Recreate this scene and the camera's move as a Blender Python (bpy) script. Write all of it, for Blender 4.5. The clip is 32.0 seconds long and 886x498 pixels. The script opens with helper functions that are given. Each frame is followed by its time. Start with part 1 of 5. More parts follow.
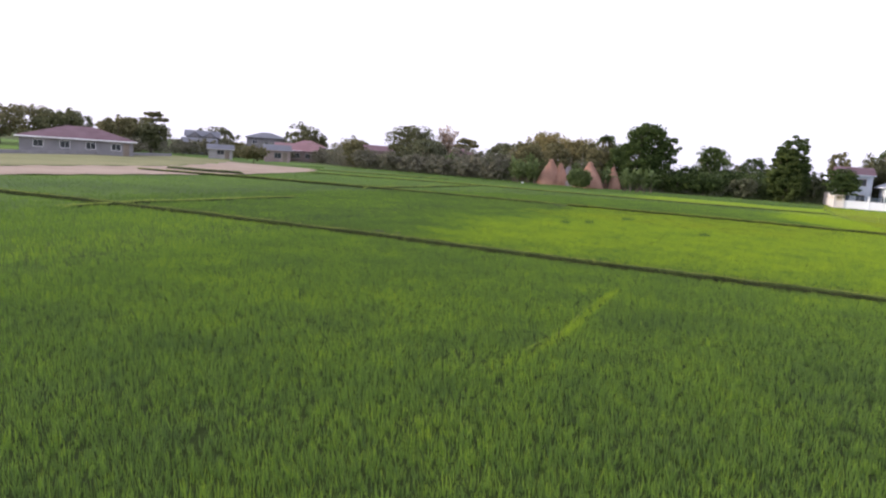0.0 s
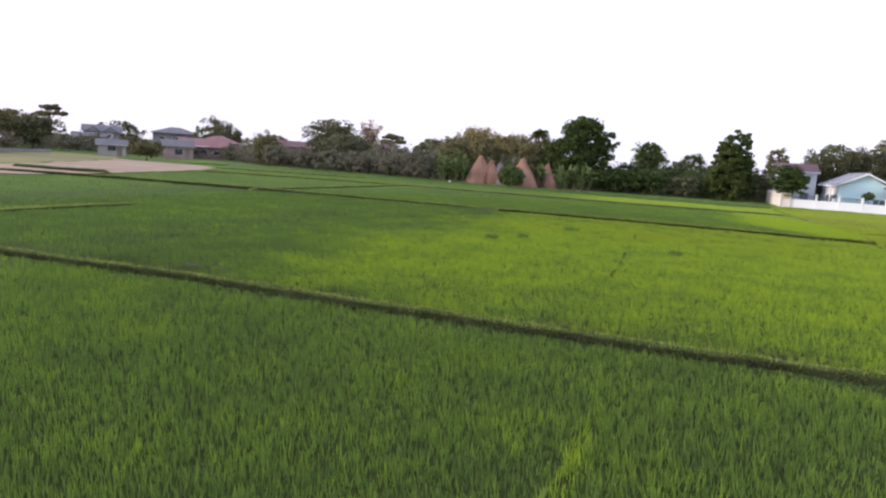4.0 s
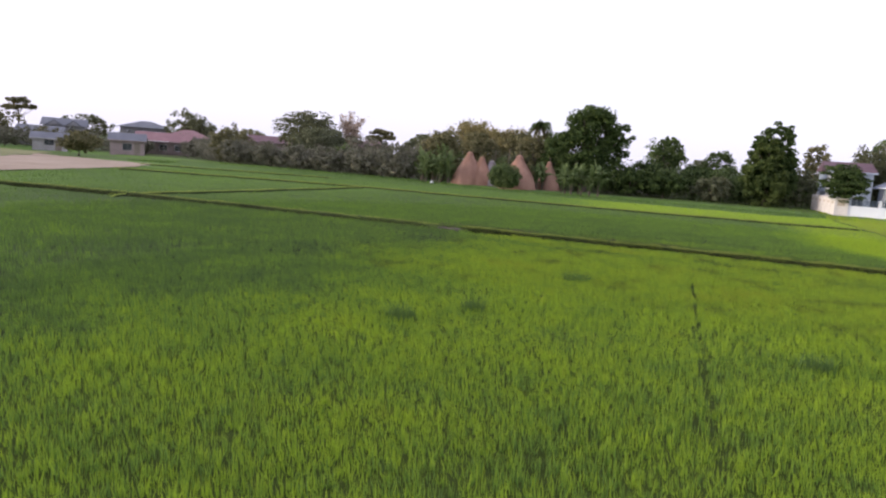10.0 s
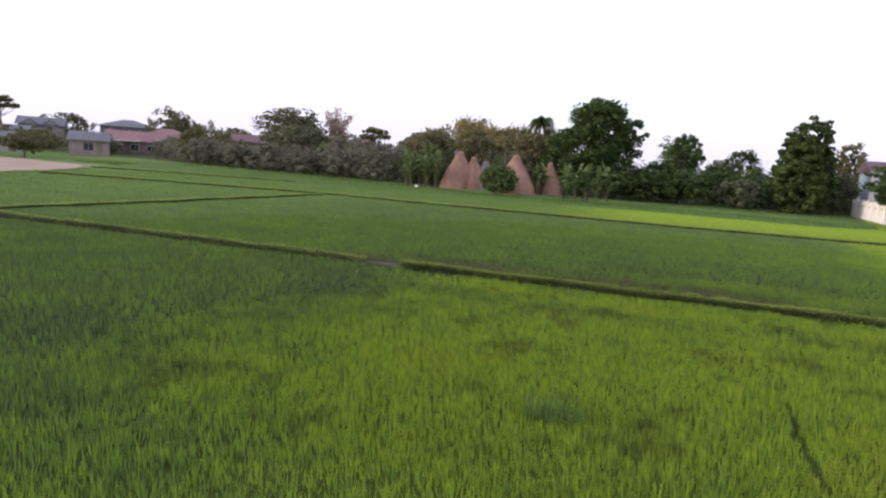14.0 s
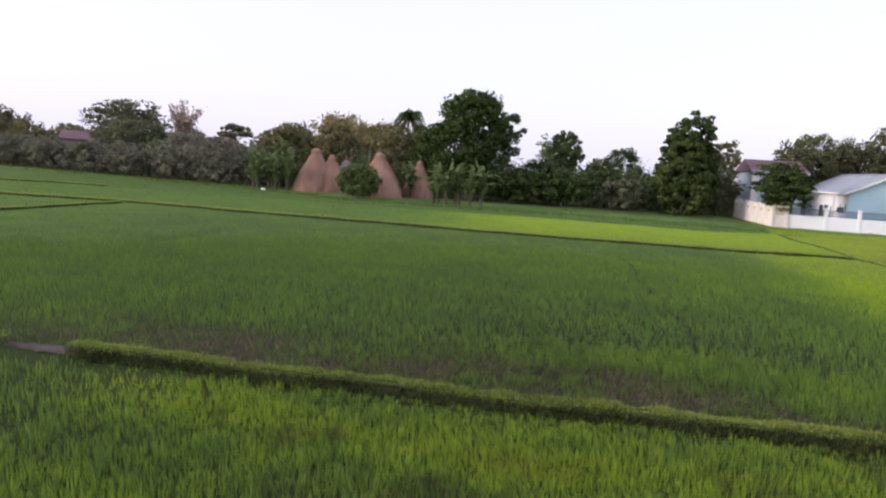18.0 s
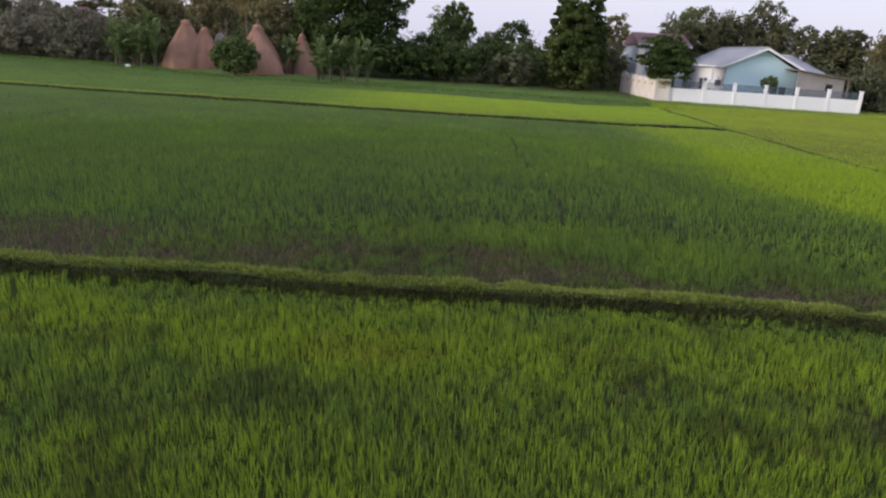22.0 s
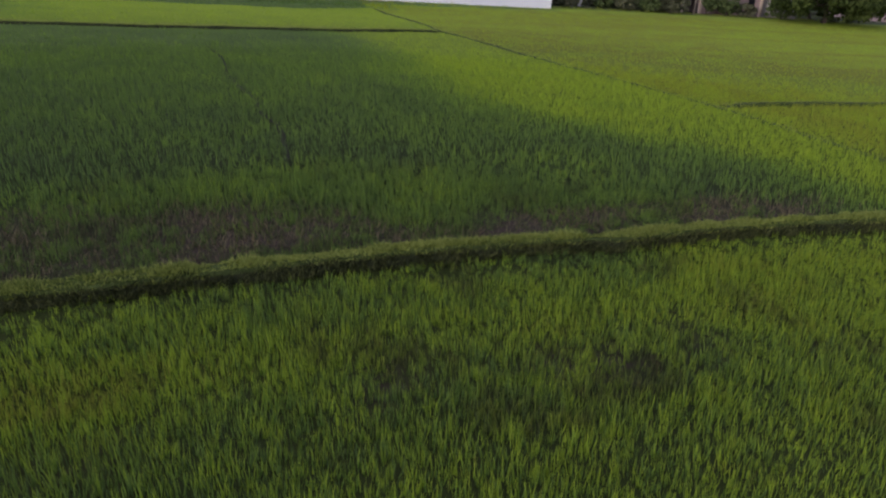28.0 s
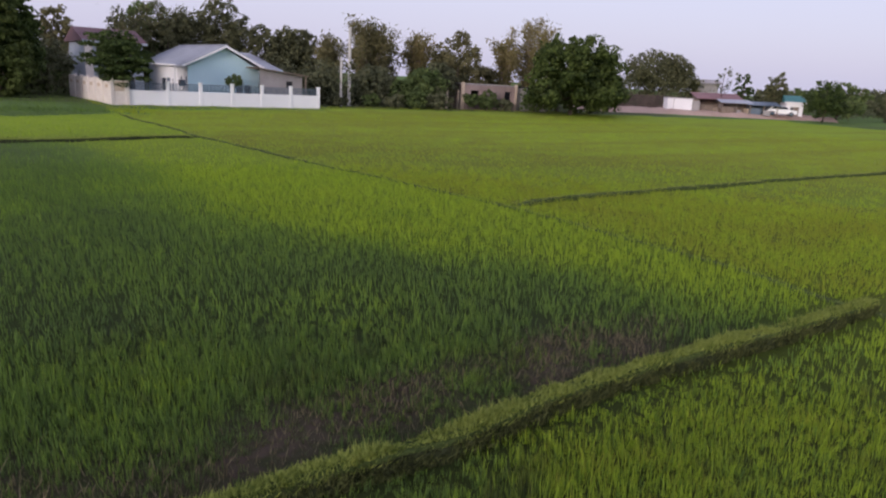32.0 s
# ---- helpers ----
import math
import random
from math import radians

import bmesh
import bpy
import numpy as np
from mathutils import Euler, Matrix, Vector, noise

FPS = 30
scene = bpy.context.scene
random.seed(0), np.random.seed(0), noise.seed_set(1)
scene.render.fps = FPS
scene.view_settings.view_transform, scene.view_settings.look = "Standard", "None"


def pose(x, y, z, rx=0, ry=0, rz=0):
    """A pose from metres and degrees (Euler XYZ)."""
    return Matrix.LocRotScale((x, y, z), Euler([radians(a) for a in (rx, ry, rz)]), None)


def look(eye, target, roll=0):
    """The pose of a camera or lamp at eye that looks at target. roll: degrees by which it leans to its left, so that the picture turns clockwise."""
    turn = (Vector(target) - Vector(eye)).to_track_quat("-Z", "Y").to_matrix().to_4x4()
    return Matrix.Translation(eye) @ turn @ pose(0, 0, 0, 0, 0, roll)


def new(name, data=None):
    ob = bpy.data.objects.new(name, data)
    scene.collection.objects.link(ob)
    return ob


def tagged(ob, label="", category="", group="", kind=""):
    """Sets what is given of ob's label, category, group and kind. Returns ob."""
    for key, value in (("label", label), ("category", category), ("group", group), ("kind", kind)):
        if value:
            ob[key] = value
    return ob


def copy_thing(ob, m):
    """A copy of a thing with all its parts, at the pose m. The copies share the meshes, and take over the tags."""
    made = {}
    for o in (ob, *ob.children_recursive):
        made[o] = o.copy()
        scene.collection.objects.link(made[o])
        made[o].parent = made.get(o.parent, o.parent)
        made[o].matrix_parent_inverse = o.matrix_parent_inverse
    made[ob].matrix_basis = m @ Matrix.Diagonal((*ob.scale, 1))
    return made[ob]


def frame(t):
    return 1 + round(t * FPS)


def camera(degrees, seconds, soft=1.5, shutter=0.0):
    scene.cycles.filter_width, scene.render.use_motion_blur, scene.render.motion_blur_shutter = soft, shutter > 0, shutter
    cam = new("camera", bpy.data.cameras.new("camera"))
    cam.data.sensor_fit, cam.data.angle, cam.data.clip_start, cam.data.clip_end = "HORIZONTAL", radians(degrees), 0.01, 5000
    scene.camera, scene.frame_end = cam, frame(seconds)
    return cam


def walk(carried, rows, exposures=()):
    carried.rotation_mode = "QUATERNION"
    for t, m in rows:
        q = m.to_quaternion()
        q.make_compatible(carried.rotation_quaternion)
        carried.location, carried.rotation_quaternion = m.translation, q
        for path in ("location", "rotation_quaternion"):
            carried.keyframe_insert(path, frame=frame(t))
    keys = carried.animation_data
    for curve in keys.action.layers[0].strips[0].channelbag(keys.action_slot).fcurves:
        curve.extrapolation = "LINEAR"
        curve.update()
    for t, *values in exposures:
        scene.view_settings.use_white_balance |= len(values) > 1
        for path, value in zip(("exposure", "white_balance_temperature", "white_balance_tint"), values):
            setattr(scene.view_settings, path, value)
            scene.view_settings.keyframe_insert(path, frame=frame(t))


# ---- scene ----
cam = camera(65.3, 32.0, 2.2)
PATH = [
    (0, (2.351, 0.620, 3.508), (1.172, 2.800, 3.177), 3.89),
    (0.5, (1.929, 1.958, 3.497), (0.779, 4.153, 3.168), 3.83),
    (1, (1.509, 3.312, 3.489), (0.415, 5.536, 3.163), 3.73),
    (1.5, (1.088, 4.644, 3.478), (0.048, 6.894, 3.154), 3.73),
    (2, (0.682, 5.973, 3.458), (-0.332, 8.234, 3.135), 3.78),
    (2.5, (0.275, 7.306, 3.451), (-0.725, 9.575, 3.128), 3.79),
    (3, (-0.125, 8.661, 3.442), (-1.113, 10.935, 3.118), 3.77),
    (3.5, (-0.532, 9.993, 3.427), (-1.508, 12.272, 3.104), 3.80),
    (5.5, (-2.117, 15.367, 3.406), (-3.079, 17.651, 3.080), 3.86),
    (6, (-2.459, 16.731, 3.409), (-3.424, 19.014, 3.081), 3.84),
    (6.5, (-2.737, 18.091, 3.412), (-3.705, 20.373, 3.083), 3.89),
    (7, (-3.003, 19.447, 3.404), (-3.974, 21.727, 3.075), 3.88),
    (7.5, (-3.298, 20.820, 3.393), (-4.271, 23.099, 3.063), 3.95),
    (8, (-3.586, 22.219, 3.380), (-4.562, 24.497, 3.051), 3.91),
    (8.5, (-3.875, 23.614, 3.365), (-4.853, 25.891, 3.036), 3.97),
    (9, (-4.143, 25.001, 3.350), (-5.124, 27.277, 3.020), 3.96),
    (9.5, (-4.413, 26.397, 3.341), (-5.398, 28.671, 3.011), 4.04),
    (10, (-4.694, 27.800, 3.330), (-5.681, 30.073, 3.001), 4.04),
    (10.5, (-4.971, 29.210, 3.352), (-5.961, 31.482, 3.023), 4.04),
    (11, (-5.302, 30.661, 3.328), (-6.295, 32.932, 3.001), 4.03),
    (11.5, (-5.542, 31.833, 3.393), (-6.538, 34.102, 3.064), 4.13),
    (12, (-5.812, 33.189, 3.404), (-6.812, 35.457, 3.075), 4.12),
    (12.5, (-6.026, 34.420, 3.478), (-7.030, 36.686, 3.146), 4.12),
    (13, (-6.291, 35.888, 3.492), (-7.296, 38.153, 3.162), 4.11),
    (13.5, (-6.525, 37.169, 3.509), (-7.535, 39.431, 3.179), 4.0),
    (15.5, (-7.391, 42.560, 3.516), (-8.415, 44.816, 3.184), 4.0),
    (16, (-7.589, 43.953, 3.495), (-8.591, 46.219, 3.165), 3.9),
    (16.5, (-7.784, 45.297, 3.481), (-8.675, 47.611, 3.162), 3.9),
    (17, (-7.946, 46.509, 3.486), (-8.705, 48.871, 3.175), 3.9),
    (17.5, (-8.055, 47.530, 3.478), (-8.724, 49.919, 3.172), 3.9),
    (18, (-8.075, 48.252, 3.486), (-8.706, 50.652, 3.184), 3.8),
    (18.5, (-8.006, 48.796, 3.444), (-8.604, 51.206, 3.147), 3.8),
    (19, (-7.886, 49.076, 3.424), (-8.445, 51.496, 3.130), 3.9),
    (19.5, (-7.711, 49.132, 3.410), (-8.224, 51.561, 3.119), 4.0),
    (20, (-7.572, 49.175, 3.386), (-8.036, 51.614, 3.084), 3.9),
    (20.5, (-7.485, 49.186, 3.366), (-7.889, 51.623, 2.979), 3.9),
    (21, (-7.446, 49.142, 3.360), (-7.793, 51.569, 2.864), 3.8),
    (21.5, (-7.458, 49.115, 3.342), (-7.748, 51.524, 2.737), 3.7),
    (22, (-7.505, 49.105, 3.334), (-7.741, 51.494, 2.635), 3.8),
    (22.5, (-7.575, 49.132, 3.354), (-7.758, 51.499, 2.566), 4.1),
    (23, (-7.629, 49.170, 3.373), (-7.760, 51.511, 2.505), 4.4),
    (23.5, (-7.639, 49.120, 3.433), (-7.726, 51.438, 2.500), 4.5),
    (24, (-7.661, 49.132, 3.482), (-7.698, 51.431, 2.501), 4.7),
    (24.5, (-7.656, 49.164, 3.548), (-7.609, 51.451, 2.540), 4.7),
    (25, (-7.633, 49.222, 3.589), (-7.492, 51.506, 2.581), 4.5),
    (25.5, (-7.626, 49.350, 3.634), (-7.385, 51.626, 2.629), 4.4),
    (27.5, (-7.482, 50.252, 3.620), (-6.874, 52.465, 2.627), 4.2),
    (28, (-7.369, 50.579, 3.615), (-6.675, 52.779, 2.654), 4.0),
    (28.5, (-7.251, 50.934, 3.598), (-6.468, 53.130, 2.696), 3.9),
    (29, (-7.110, 51.296, 3.574), (-6.236, 53.489, 2.748), 3.9),
    (29.5, (-6.950, 51.691, 3.550), (-5.984, 53.873, 2.805), 3.9),
    (30, (-6.751, 52.101, 3.530), (-5.695, 54.265, 2.859), 3.8),
    (30.5, (-6.526, 52.533, 3.501), (-5.383, 54.660, 2.859), 3.7),
    (31, (-6.286, 52.955, 3.476), (-5.059, 55.040, 2.848), 3.6),
    (31.5, (-6.005, 53.380, 3.459), (-4.695, 55.419, 2.844), 3.3),
    (32, (-5.716, 53.819, 3.440), (-4.325, 55.808, 2.840), 3.2),
]
walk(cam, [(t, look(eye, target, roll)) for t, eye, target, roll in PATH],
     [(0.0, 0.94, 6500, 10), (6.0, 0.79, 6500, 10), (16.0, 0.74, 6500, 10), (19.5, 0.6, 6500, 11), (21.0, 0.52, 6500, 10), (22.0, 0.36, 6500, 9), (24.0, 0.19, 6500, 9), (25.0, 0.1, 6400, 12), (26.5, 0.04, 6300, 14), (28.5, -0.03, 6100, 18), (30.0, 0.02, 6100, 19), (31.0, 0.08, 6250, 18), (32.0, 0.08, 6300, 16)])

# ---- world, sun and light ----
world = bpy.data.worlds.new("world")
scene.world = world
world.use_nodes = True
wn, wl = world.node_tree.nodes, world.node_tree.links
wn.clear()
SUN_AZ, SUN_EL = radians(-116.0), radians(11.0)   # azimuth from +y towards +x
sky = wn.new("ShaderNodeTexSky")
sky.sky_type, sky.sun_disc = "NISHITA", False
sky.sun_elevation, sky.sun_rotation = SUN_EL, SUN_AZ
sky.altitude, sky.air_density, sky.dust_density, sky.ozone_density = 20, 1.0, 3.5, 1.5
haze = wn.new("ShaderNodeMix")
haze.data_type = "RGBA"
haze.inputs["Factor"].default_value = 0.6
haze.inputs["B"].default_value = (7.7, 7.5, 9.4, 1)
back = wn.new("ShaderNodeBackground")
back.inputs["Strength"].default_value = 0.118
wout = wn.new("ShaderNodeOutputWorld")
wl.new(sky.outputs["Color"], haze.inputs["A"])
wl.new(haze.outputs["Result"], back.inputs["Color"])
wl.new(back.outputs["Background"], wout.inputs["Surface"])

sun_data = bpy.data.lights.new("sun", "SUN")
sun_data.energy, sun_data.angle, sun_data.color = 1.4, radians(12), (1.0, 0.92, 0.86)
sun = new("sun", sun_data)
sun_dir = Vector((math.sin(SUN_AZ) * math.cos(SUN_EL), math.cos(SUN_AZ) * math.cos(SUN_EL), math.sin(SUN_EL)))
sun.matrix_world = look(sun_dir * 300, (0, 0, 0))


# ---- materials ----
def mat(name, c1, c2, scale=1.0, fine=12.0, rough=0.85, bump=0.15, metal=0.0, rand=0.0, stretch=(1, 1, 1), translucent=0.0, spec=0.15):
    """A procedural surface: two colours mixed by a broad and a fine noise, with fine relief."""
    m = bpy.data.materials.new(name)
    m.use_nodes = True
    n, k = m.node_tree.nodes, m.node_tree.links
    b = n["Principled BSDF"]
    b.inputs["Roughness"].default_value, b.inputs["Metallic"].default_value = rough, metal
    b.inputs["Specular IOR Level"].default_value = spec
    co = n.new("ShaderNodeTexCoord")
    mp = n.new("ShaderNodeMapping")
    mp.inputs["Scale"].default_value = stretch
    k.new(co.outputs["Object"], mp.inputs["Vector"])
    broad, small = n.new("ShaderNodeTexNoise"), n.new("ShaderNodeTexNoise")
    for t, s in ((broad, scale), (small, fine)):
        t.inputs["Scale"].default_value, t.inputs["Detail"].default_value = s, 4
        k.new(mp.outputs["Vector"], t.inputs["Vector"])
    add = n.new("ShaderNodeMath")
    add.operation = "MULTIPLY_ADD"
    k.new(small.outputs["Fac"], add.inputs[0])
    add.inputs[1].default_value = 0.6
    k.new(broad.outputs["Fac"], add.inputs[2])
    rng_ = n.new("ShaderNodeMapRange")
    rng_.inputs["From Min"].default_value, rng_.inputs["From Max"].default_value = 0.5, 1.1
    src = add.outputs[0]
    if rand:
        info = n.new("ShaderNodeObjectInfo")
        more = n.new("ShaderNodeMath")
        more.operation = "MULTIPLY_ADD"
        k.new(info.outputs["Random"], more.inputs[0])
        more.inputs[1].default_value = rand
        k.new(src, more.inputs[2])
        src = more.outputs[0]
    k.new(src, rng_.inputs["Value"])
    mix = n.new("ShaderNodeMix")
    mix.data_type = "RGBA"
    mix.inputs["A"].default_value, mix.inputs["B"].default_value = (*c1, 1), (*c2, 1)
    k.new(rng_.outputs["Result"], mix.inputs["Factor"])
    k.new(mix.outputs["Result"], b.inputs["Base Color"])
    if bump:
        bp = n.new("ShaderNodeBump")
        bp.inputs["Strength"].default_value, bp.inputs["Distance"].default_value = bump, 0.05
        k.new(small.outputs["Fac"], bp.inputs["Height"])
        k.new(bp.outputs["Normal"], b.inputs["Normal"])
    if translucent:
        tr, ms = n.new("ShaderNodeBsdfTranslucent"), n.new("ShaderNodeMixShader")
        k.new(mix.outputs["Result"], tr.inputs["Color"])
        ms.inputs["Fac"].default_value = translucent
        k.new(b.outputs["BSDF"], ms.inputs[1])
        k.new(tr.outputs["BSDF"], ms.inputs[2])
        k.new(ms.outputs["Shader"], n["Material Output"].inputs["Surface"])
    return m


def leaf_mat(name, c1, c2, translucent=0.25, broad=0.35, island=0.5):
    """Foliage: every leaf its own tone, with broad patches over the crown."""
    m = bpy.data.materials.new(name)
    m.use_nodes = True
    n, k = m.node_tree.nodes, m.node_tree.links
    b = n["Principled BSDF"]
    b.inputs["Roughness"].default_value, b.inputs["Specular IOR Level"].default_value = 0.7, 0.1
    geo, co, tex = n.new("ShaderNodeNewGeometry"), n.new("ShaderNodeTexCoord"), n.new("ShaderNodeTexNoise")
    tex.inputs["Scale"].default_value, tex.inputs["Detail"].default_value = broad, 3
    k.new(co.outputs["Object"], tex.inputs["Vector"])
    add = n.new("ShaderNodeMath")
    add.operation = "MULTIPLY_ADD"
    k.new(geo.outputs["Random Per Island"], add.inputs[0])
    add.inputs[1].default_value = island
    k.new(tex.outputs["Fac"], add.inputs[2])
    rng_ = n.new("ShaderNodeMapRange")
    rng_.inputs["From Min"].default_value, rng_.inputs["From Max"].default_value = 0.45, 1.0
    k.new(add.outputs[0], rng_.inputs["Value"])
    mix = n.new("ShaderNodeMix")
    mix.data_type = "RGBA"
    mix.inputs["A"].default_value, mix.inputs["B"].default_value = (*c1, 1), (*c2, 1)
    k.new(rng_.outputs["Result"], mix.inputs["Factor"])
    k.new(mix.outputs["Result"], b.inputs["Base Color"])
    tr, ms = n.new("ShaderNodeBsdfTranslucent"), n.new("ShaderNodeMixShader")
    k.new(mix.outputs["Result"], tr.inputs["Color"])
    ms.inputs["Fac"].default_value = translucent
    k.new(b.outputs["BSDF"], ms.inputs[1])
    k.new(tr.outputs["BSDF"], ms.inputs[2])
    k.new(ms.outputs["Shader"], n["Material Output"].inputs["Surface"])
    return m


def crop_mat(name, translucent, island, under=1.0):
    """Rice: green to yellow-green by the crop's ripeness and the blades' painted shade, dry brown where it is thin;
    used by blades and by the ground below.
    """
    m = bpy.data.materials.new(name)
    m.use_nodes = True
    n, k = m.node_tree.nodes, m.node_tree.links
    b = n["Principled BSDF"]
    b.inputs["Roughness"].default_value, b.inputs["Specular IOR Level"].default_value = 0.85, 0.04
    ripe_shade, bare, geo = n.new("ShaderNodeAttribute"), n.new("ShaderNodeAttribute"), n.new("ShaderNodeNewGeometry")
    ripe_shade.attribute_name, bare.attribute_name = "ripe_shade", "bare"
    turf = n.new("ShaderNodeAttribute")
    turf.attribute_name = "turf"
    tex, tex2 = n.new("ShaderNodeTexNoise"), n.new("ShaderNodeTexNoise")
    tex.inputs["Scale"].default_value, tex.inputs["Detail"].default_value = 0.5, 5
    tex2.inputs["Scale"].default_value, tex2.inputs["Detail"].default_value = 7.0, 4
    for t in (tex, tex2):
        k.new(geo.outputs["Position"], t.inputs["Vector"])

    def op(kind, a, c, d=None):
        o = n.new("ShaderNodeMath")
        o.operation = kind
        for i, v in enumerate((a, c, d)):
            if v is None:
                continue
            if isinstance(v, (int, float)):
                o.inputs[i].default_value = v
            else:
                k.new(v, o.inputs[i])
        return o.outputs[0]

    f = op("MULTIPLY_ADD", op("SUBTRACT", tex.outputs["Fac"], 0.5), 0.55, ripe_shade.outputs["Fac"])
    f = op("MULTIPLY_ADD", op("SUBTRACT", tex2.outputs["Fac"], 0.5), 0.35, f)
    if island:
        f = op("MULTIPLY_ADD", op("SUBTRACT", geo.outputs["Random Per Island"], 0.5), island, f)
    f = op("MULTIPLY", f, 0.75)
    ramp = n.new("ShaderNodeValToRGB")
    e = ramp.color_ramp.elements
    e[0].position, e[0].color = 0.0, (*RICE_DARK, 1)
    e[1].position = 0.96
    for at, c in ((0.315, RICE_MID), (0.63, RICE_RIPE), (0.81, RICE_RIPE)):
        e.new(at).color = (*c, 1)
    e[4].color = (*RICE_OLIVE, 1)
    k.new(f, ramp.inputs["Fac"])
    soil = n.new("ShaderNodeMix")
    soil.data_type = "RGBA"
    soil.inputs["B"].default_value = (*SOIL, 1)
    leaf_c = ramp.outputs["Color"]
    if under < 1.0:      # wet mud and old leaf sheaths show between the plants, darkened for the shade there
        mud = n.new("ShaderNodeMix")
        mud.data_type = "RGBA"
        mud.inputs["A"].default_value = (*UNDER_SHADE, 1)
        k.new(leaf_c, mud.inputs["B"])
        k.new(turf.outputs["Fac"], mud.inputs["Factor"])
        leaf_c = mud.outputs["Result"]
    k.new(leaf_c, soil.inputs["A"])
    k.new(op("MULTIPLY", bare.outputs["Fac"], op("MULTIPLY_ADD", tex2.outputs["Fac"], 3.2, -0.75)), soil.inputs["Factor"])
    soil.clamp_factor = True
    col = soil.outputs["Result"]
    k.new(col, b.inputs["Base Color"])
    if translucent:
        tr, ms = n.new("ShaderNodeBsdfTranslucent"), n.new("ShaderNodeMixShader")
        k.new(col, tr.inputs["Color"])
        ms.inputs["Fac"].default_value = translucent
        k.new(b.outputs["BSDF"], ms.inputs[1])
        k.new(tr.outputs["BSDF"], ms.inputs[2])
        k.new(ms.outputs["Shader"], n["Material Output"].inputs["Surface"])
    else:
        bp = n.new("ShaderNodeBump")
        bp.inputs["Strength"].default_value, bp.inputs["Distance"].default_value = 0.6, 0.12
        k.new(tex2.outputs["Fac"], bp.inputs["Height"])
        k.new(bp.outputs["Normal"], b.inputs["Normal"])
    return m


RICE_DARK, RICE_MID, RICE_RIPE, SOIL = (0.104, 0.166, 0.053), (0.168, 0.275, 0.049), (0.302, 0.425, 0.039), (0.06, 0.047, 0.036)
# Mud tone taken near black, with the shade between rice plants in it.
UNDER_SHADE = (0.017, 0.021, 0.009)
RICE_OLIVE = (0.26, 0.30, 0.04)
M_BLADE = crop_mat("rice_leaf", 0.3, 0.32)
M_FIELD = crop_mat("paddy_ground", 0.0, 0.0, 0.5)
M_FLANK = leaf_mat("flank_grass", (0.035, 0.045, 0.017), (0.11, 0.125, 0.045), 0.2, 3.0, 0.6)
M_STALK = leaf_mat("withered_stalk", (0.072, 0.06, 0.04), (0.20, 0.17, 0.10), 0.2, 2.0, 0.7)
M_TUFT = leaf_mat("bund_grass", (0.095, 0.14, 0.028), (0.30, 0.35, 0.085), 0.3, 0.8, 0.7)
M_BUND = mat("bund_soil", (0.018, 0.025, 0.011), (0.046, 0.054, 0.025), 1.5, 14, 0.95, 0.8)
M_TURF = mat("bund_turf", (0.035, 0.052, 0.016), (0.085, 0.115, 0.030), 2.5, 16, 0.95, 0.8)
M_RUT = mat("rut_dark", (0.016, 0.021, 0.01), (0.04, 0.044, 0.022), 2, 15, 0.95, 0.6)
M_TURFLOW = mat("bund_green", (0.12, 0.165, 0.03), (0.22, 0.27, 0.048), 2.5, 16, 0.95, 0.6)
M_DRYLAND = mat("dry_field", (0.27, 0.205, 0.15), (0.41, 0.32, 0.245), 0.15, 2.5, 0.97, 0.3)
M_DRYGRASS = mat("dry_grass", (0.16, 0.17, 0.07), (0.27, 0.255, 0.125), 0.12, 2.0, 0.97, 0.3)
# Pale tone painted for the sky's reflection on a wet track.
M_SKYSHINE = mat("sky_shine", (0.12, 0.13, 0.07), (0.21, 0.22, 0.125), 3.0, 14, 0.9, 0.4, spec=0.05)
M_WATER = mat("wet_mud", (0.075, 0.062, 0.056), (0.14, 0.118, 0.108), 3.0, 14, 0.9, 0.4, spec=0.05)
M_MANGO = leaf_mat("leaf_dark_glossy", (0.028, 0.048, 0.016), (0.088, 0.125, 0.036))
M_WOODS = leaf_mat("leaf_brown_olive", (0.062, 0.07, 0.036), (0.16, 0.162, 0.082))
M_LEAF = leaf_mat("leaf_green", (0.06, 0.092, 0.035), (0.155, 0.20, 0.07))
M_OLIVE = leaf_mat("leaf_olive", (0.09, 0.09, 0.044), (0.215, 0.195, 0.095))
M_BAMBOO = leaf_mat("leaf_bamboo", (0.15, 0.14, 0.06), (0.34, 0.28, 0.13), 0.35)
M_TAWNY = leaf_mat("leaf_tawny", (0.26, 0.19, 0.14), (0.48, 0.36, 0.27), 0.35)
M_VINE = leaf_mat("leaf_creeper", (0.05, 0.074, 0.022), (0.125, 0.155, 0.044), 0.25, 0.35, 0.35)
# Scrub leaves made paler and flatter to carry the distant western haze.
M_SCRUB = leaf_mat("leaf_hazed_scrub", (0.14, 0.138, 0.098), (0.25, 0.236, 0.172), 0.25, 0.35, 0.3)
M_SHRUB = leaf_mat("leaf_shrub", (0.075, 0.088, 0.05), (0.175, 0.18, 0.10))
M_BRIGHT = leaf_mat("leaf_fresh", (0.028, 0.046, 0.014), (0.1, 0.135, 0.036), 0.25, 0.6)
M_BANANA = leaf_mat("leaf_banana", (0.05, 0.085, 0.03), (0.25, 0.31, 0.125), 0.3, 0.8, 0.7)
M_BARK = mat("bark", (0.07, 0.055, 0.042), (0.15, 0.125, 0.10), 2, 18, 0.95, 0.6, stretch=(1, 1, 0.25))
M_STRAW = mat("straw", (0.26, 0.148, 0.108), (0.41, 0.248, 0.185), 1.3, 22, 0.95, 0.7, stretch=(1, 1, 0.35))
M_STRAWGREY = mat("weathered_straw", (0.22, 0.19, 0.19), (0.34, 0.30, 0.30), 1.3, 22, 0.95, 0.7)
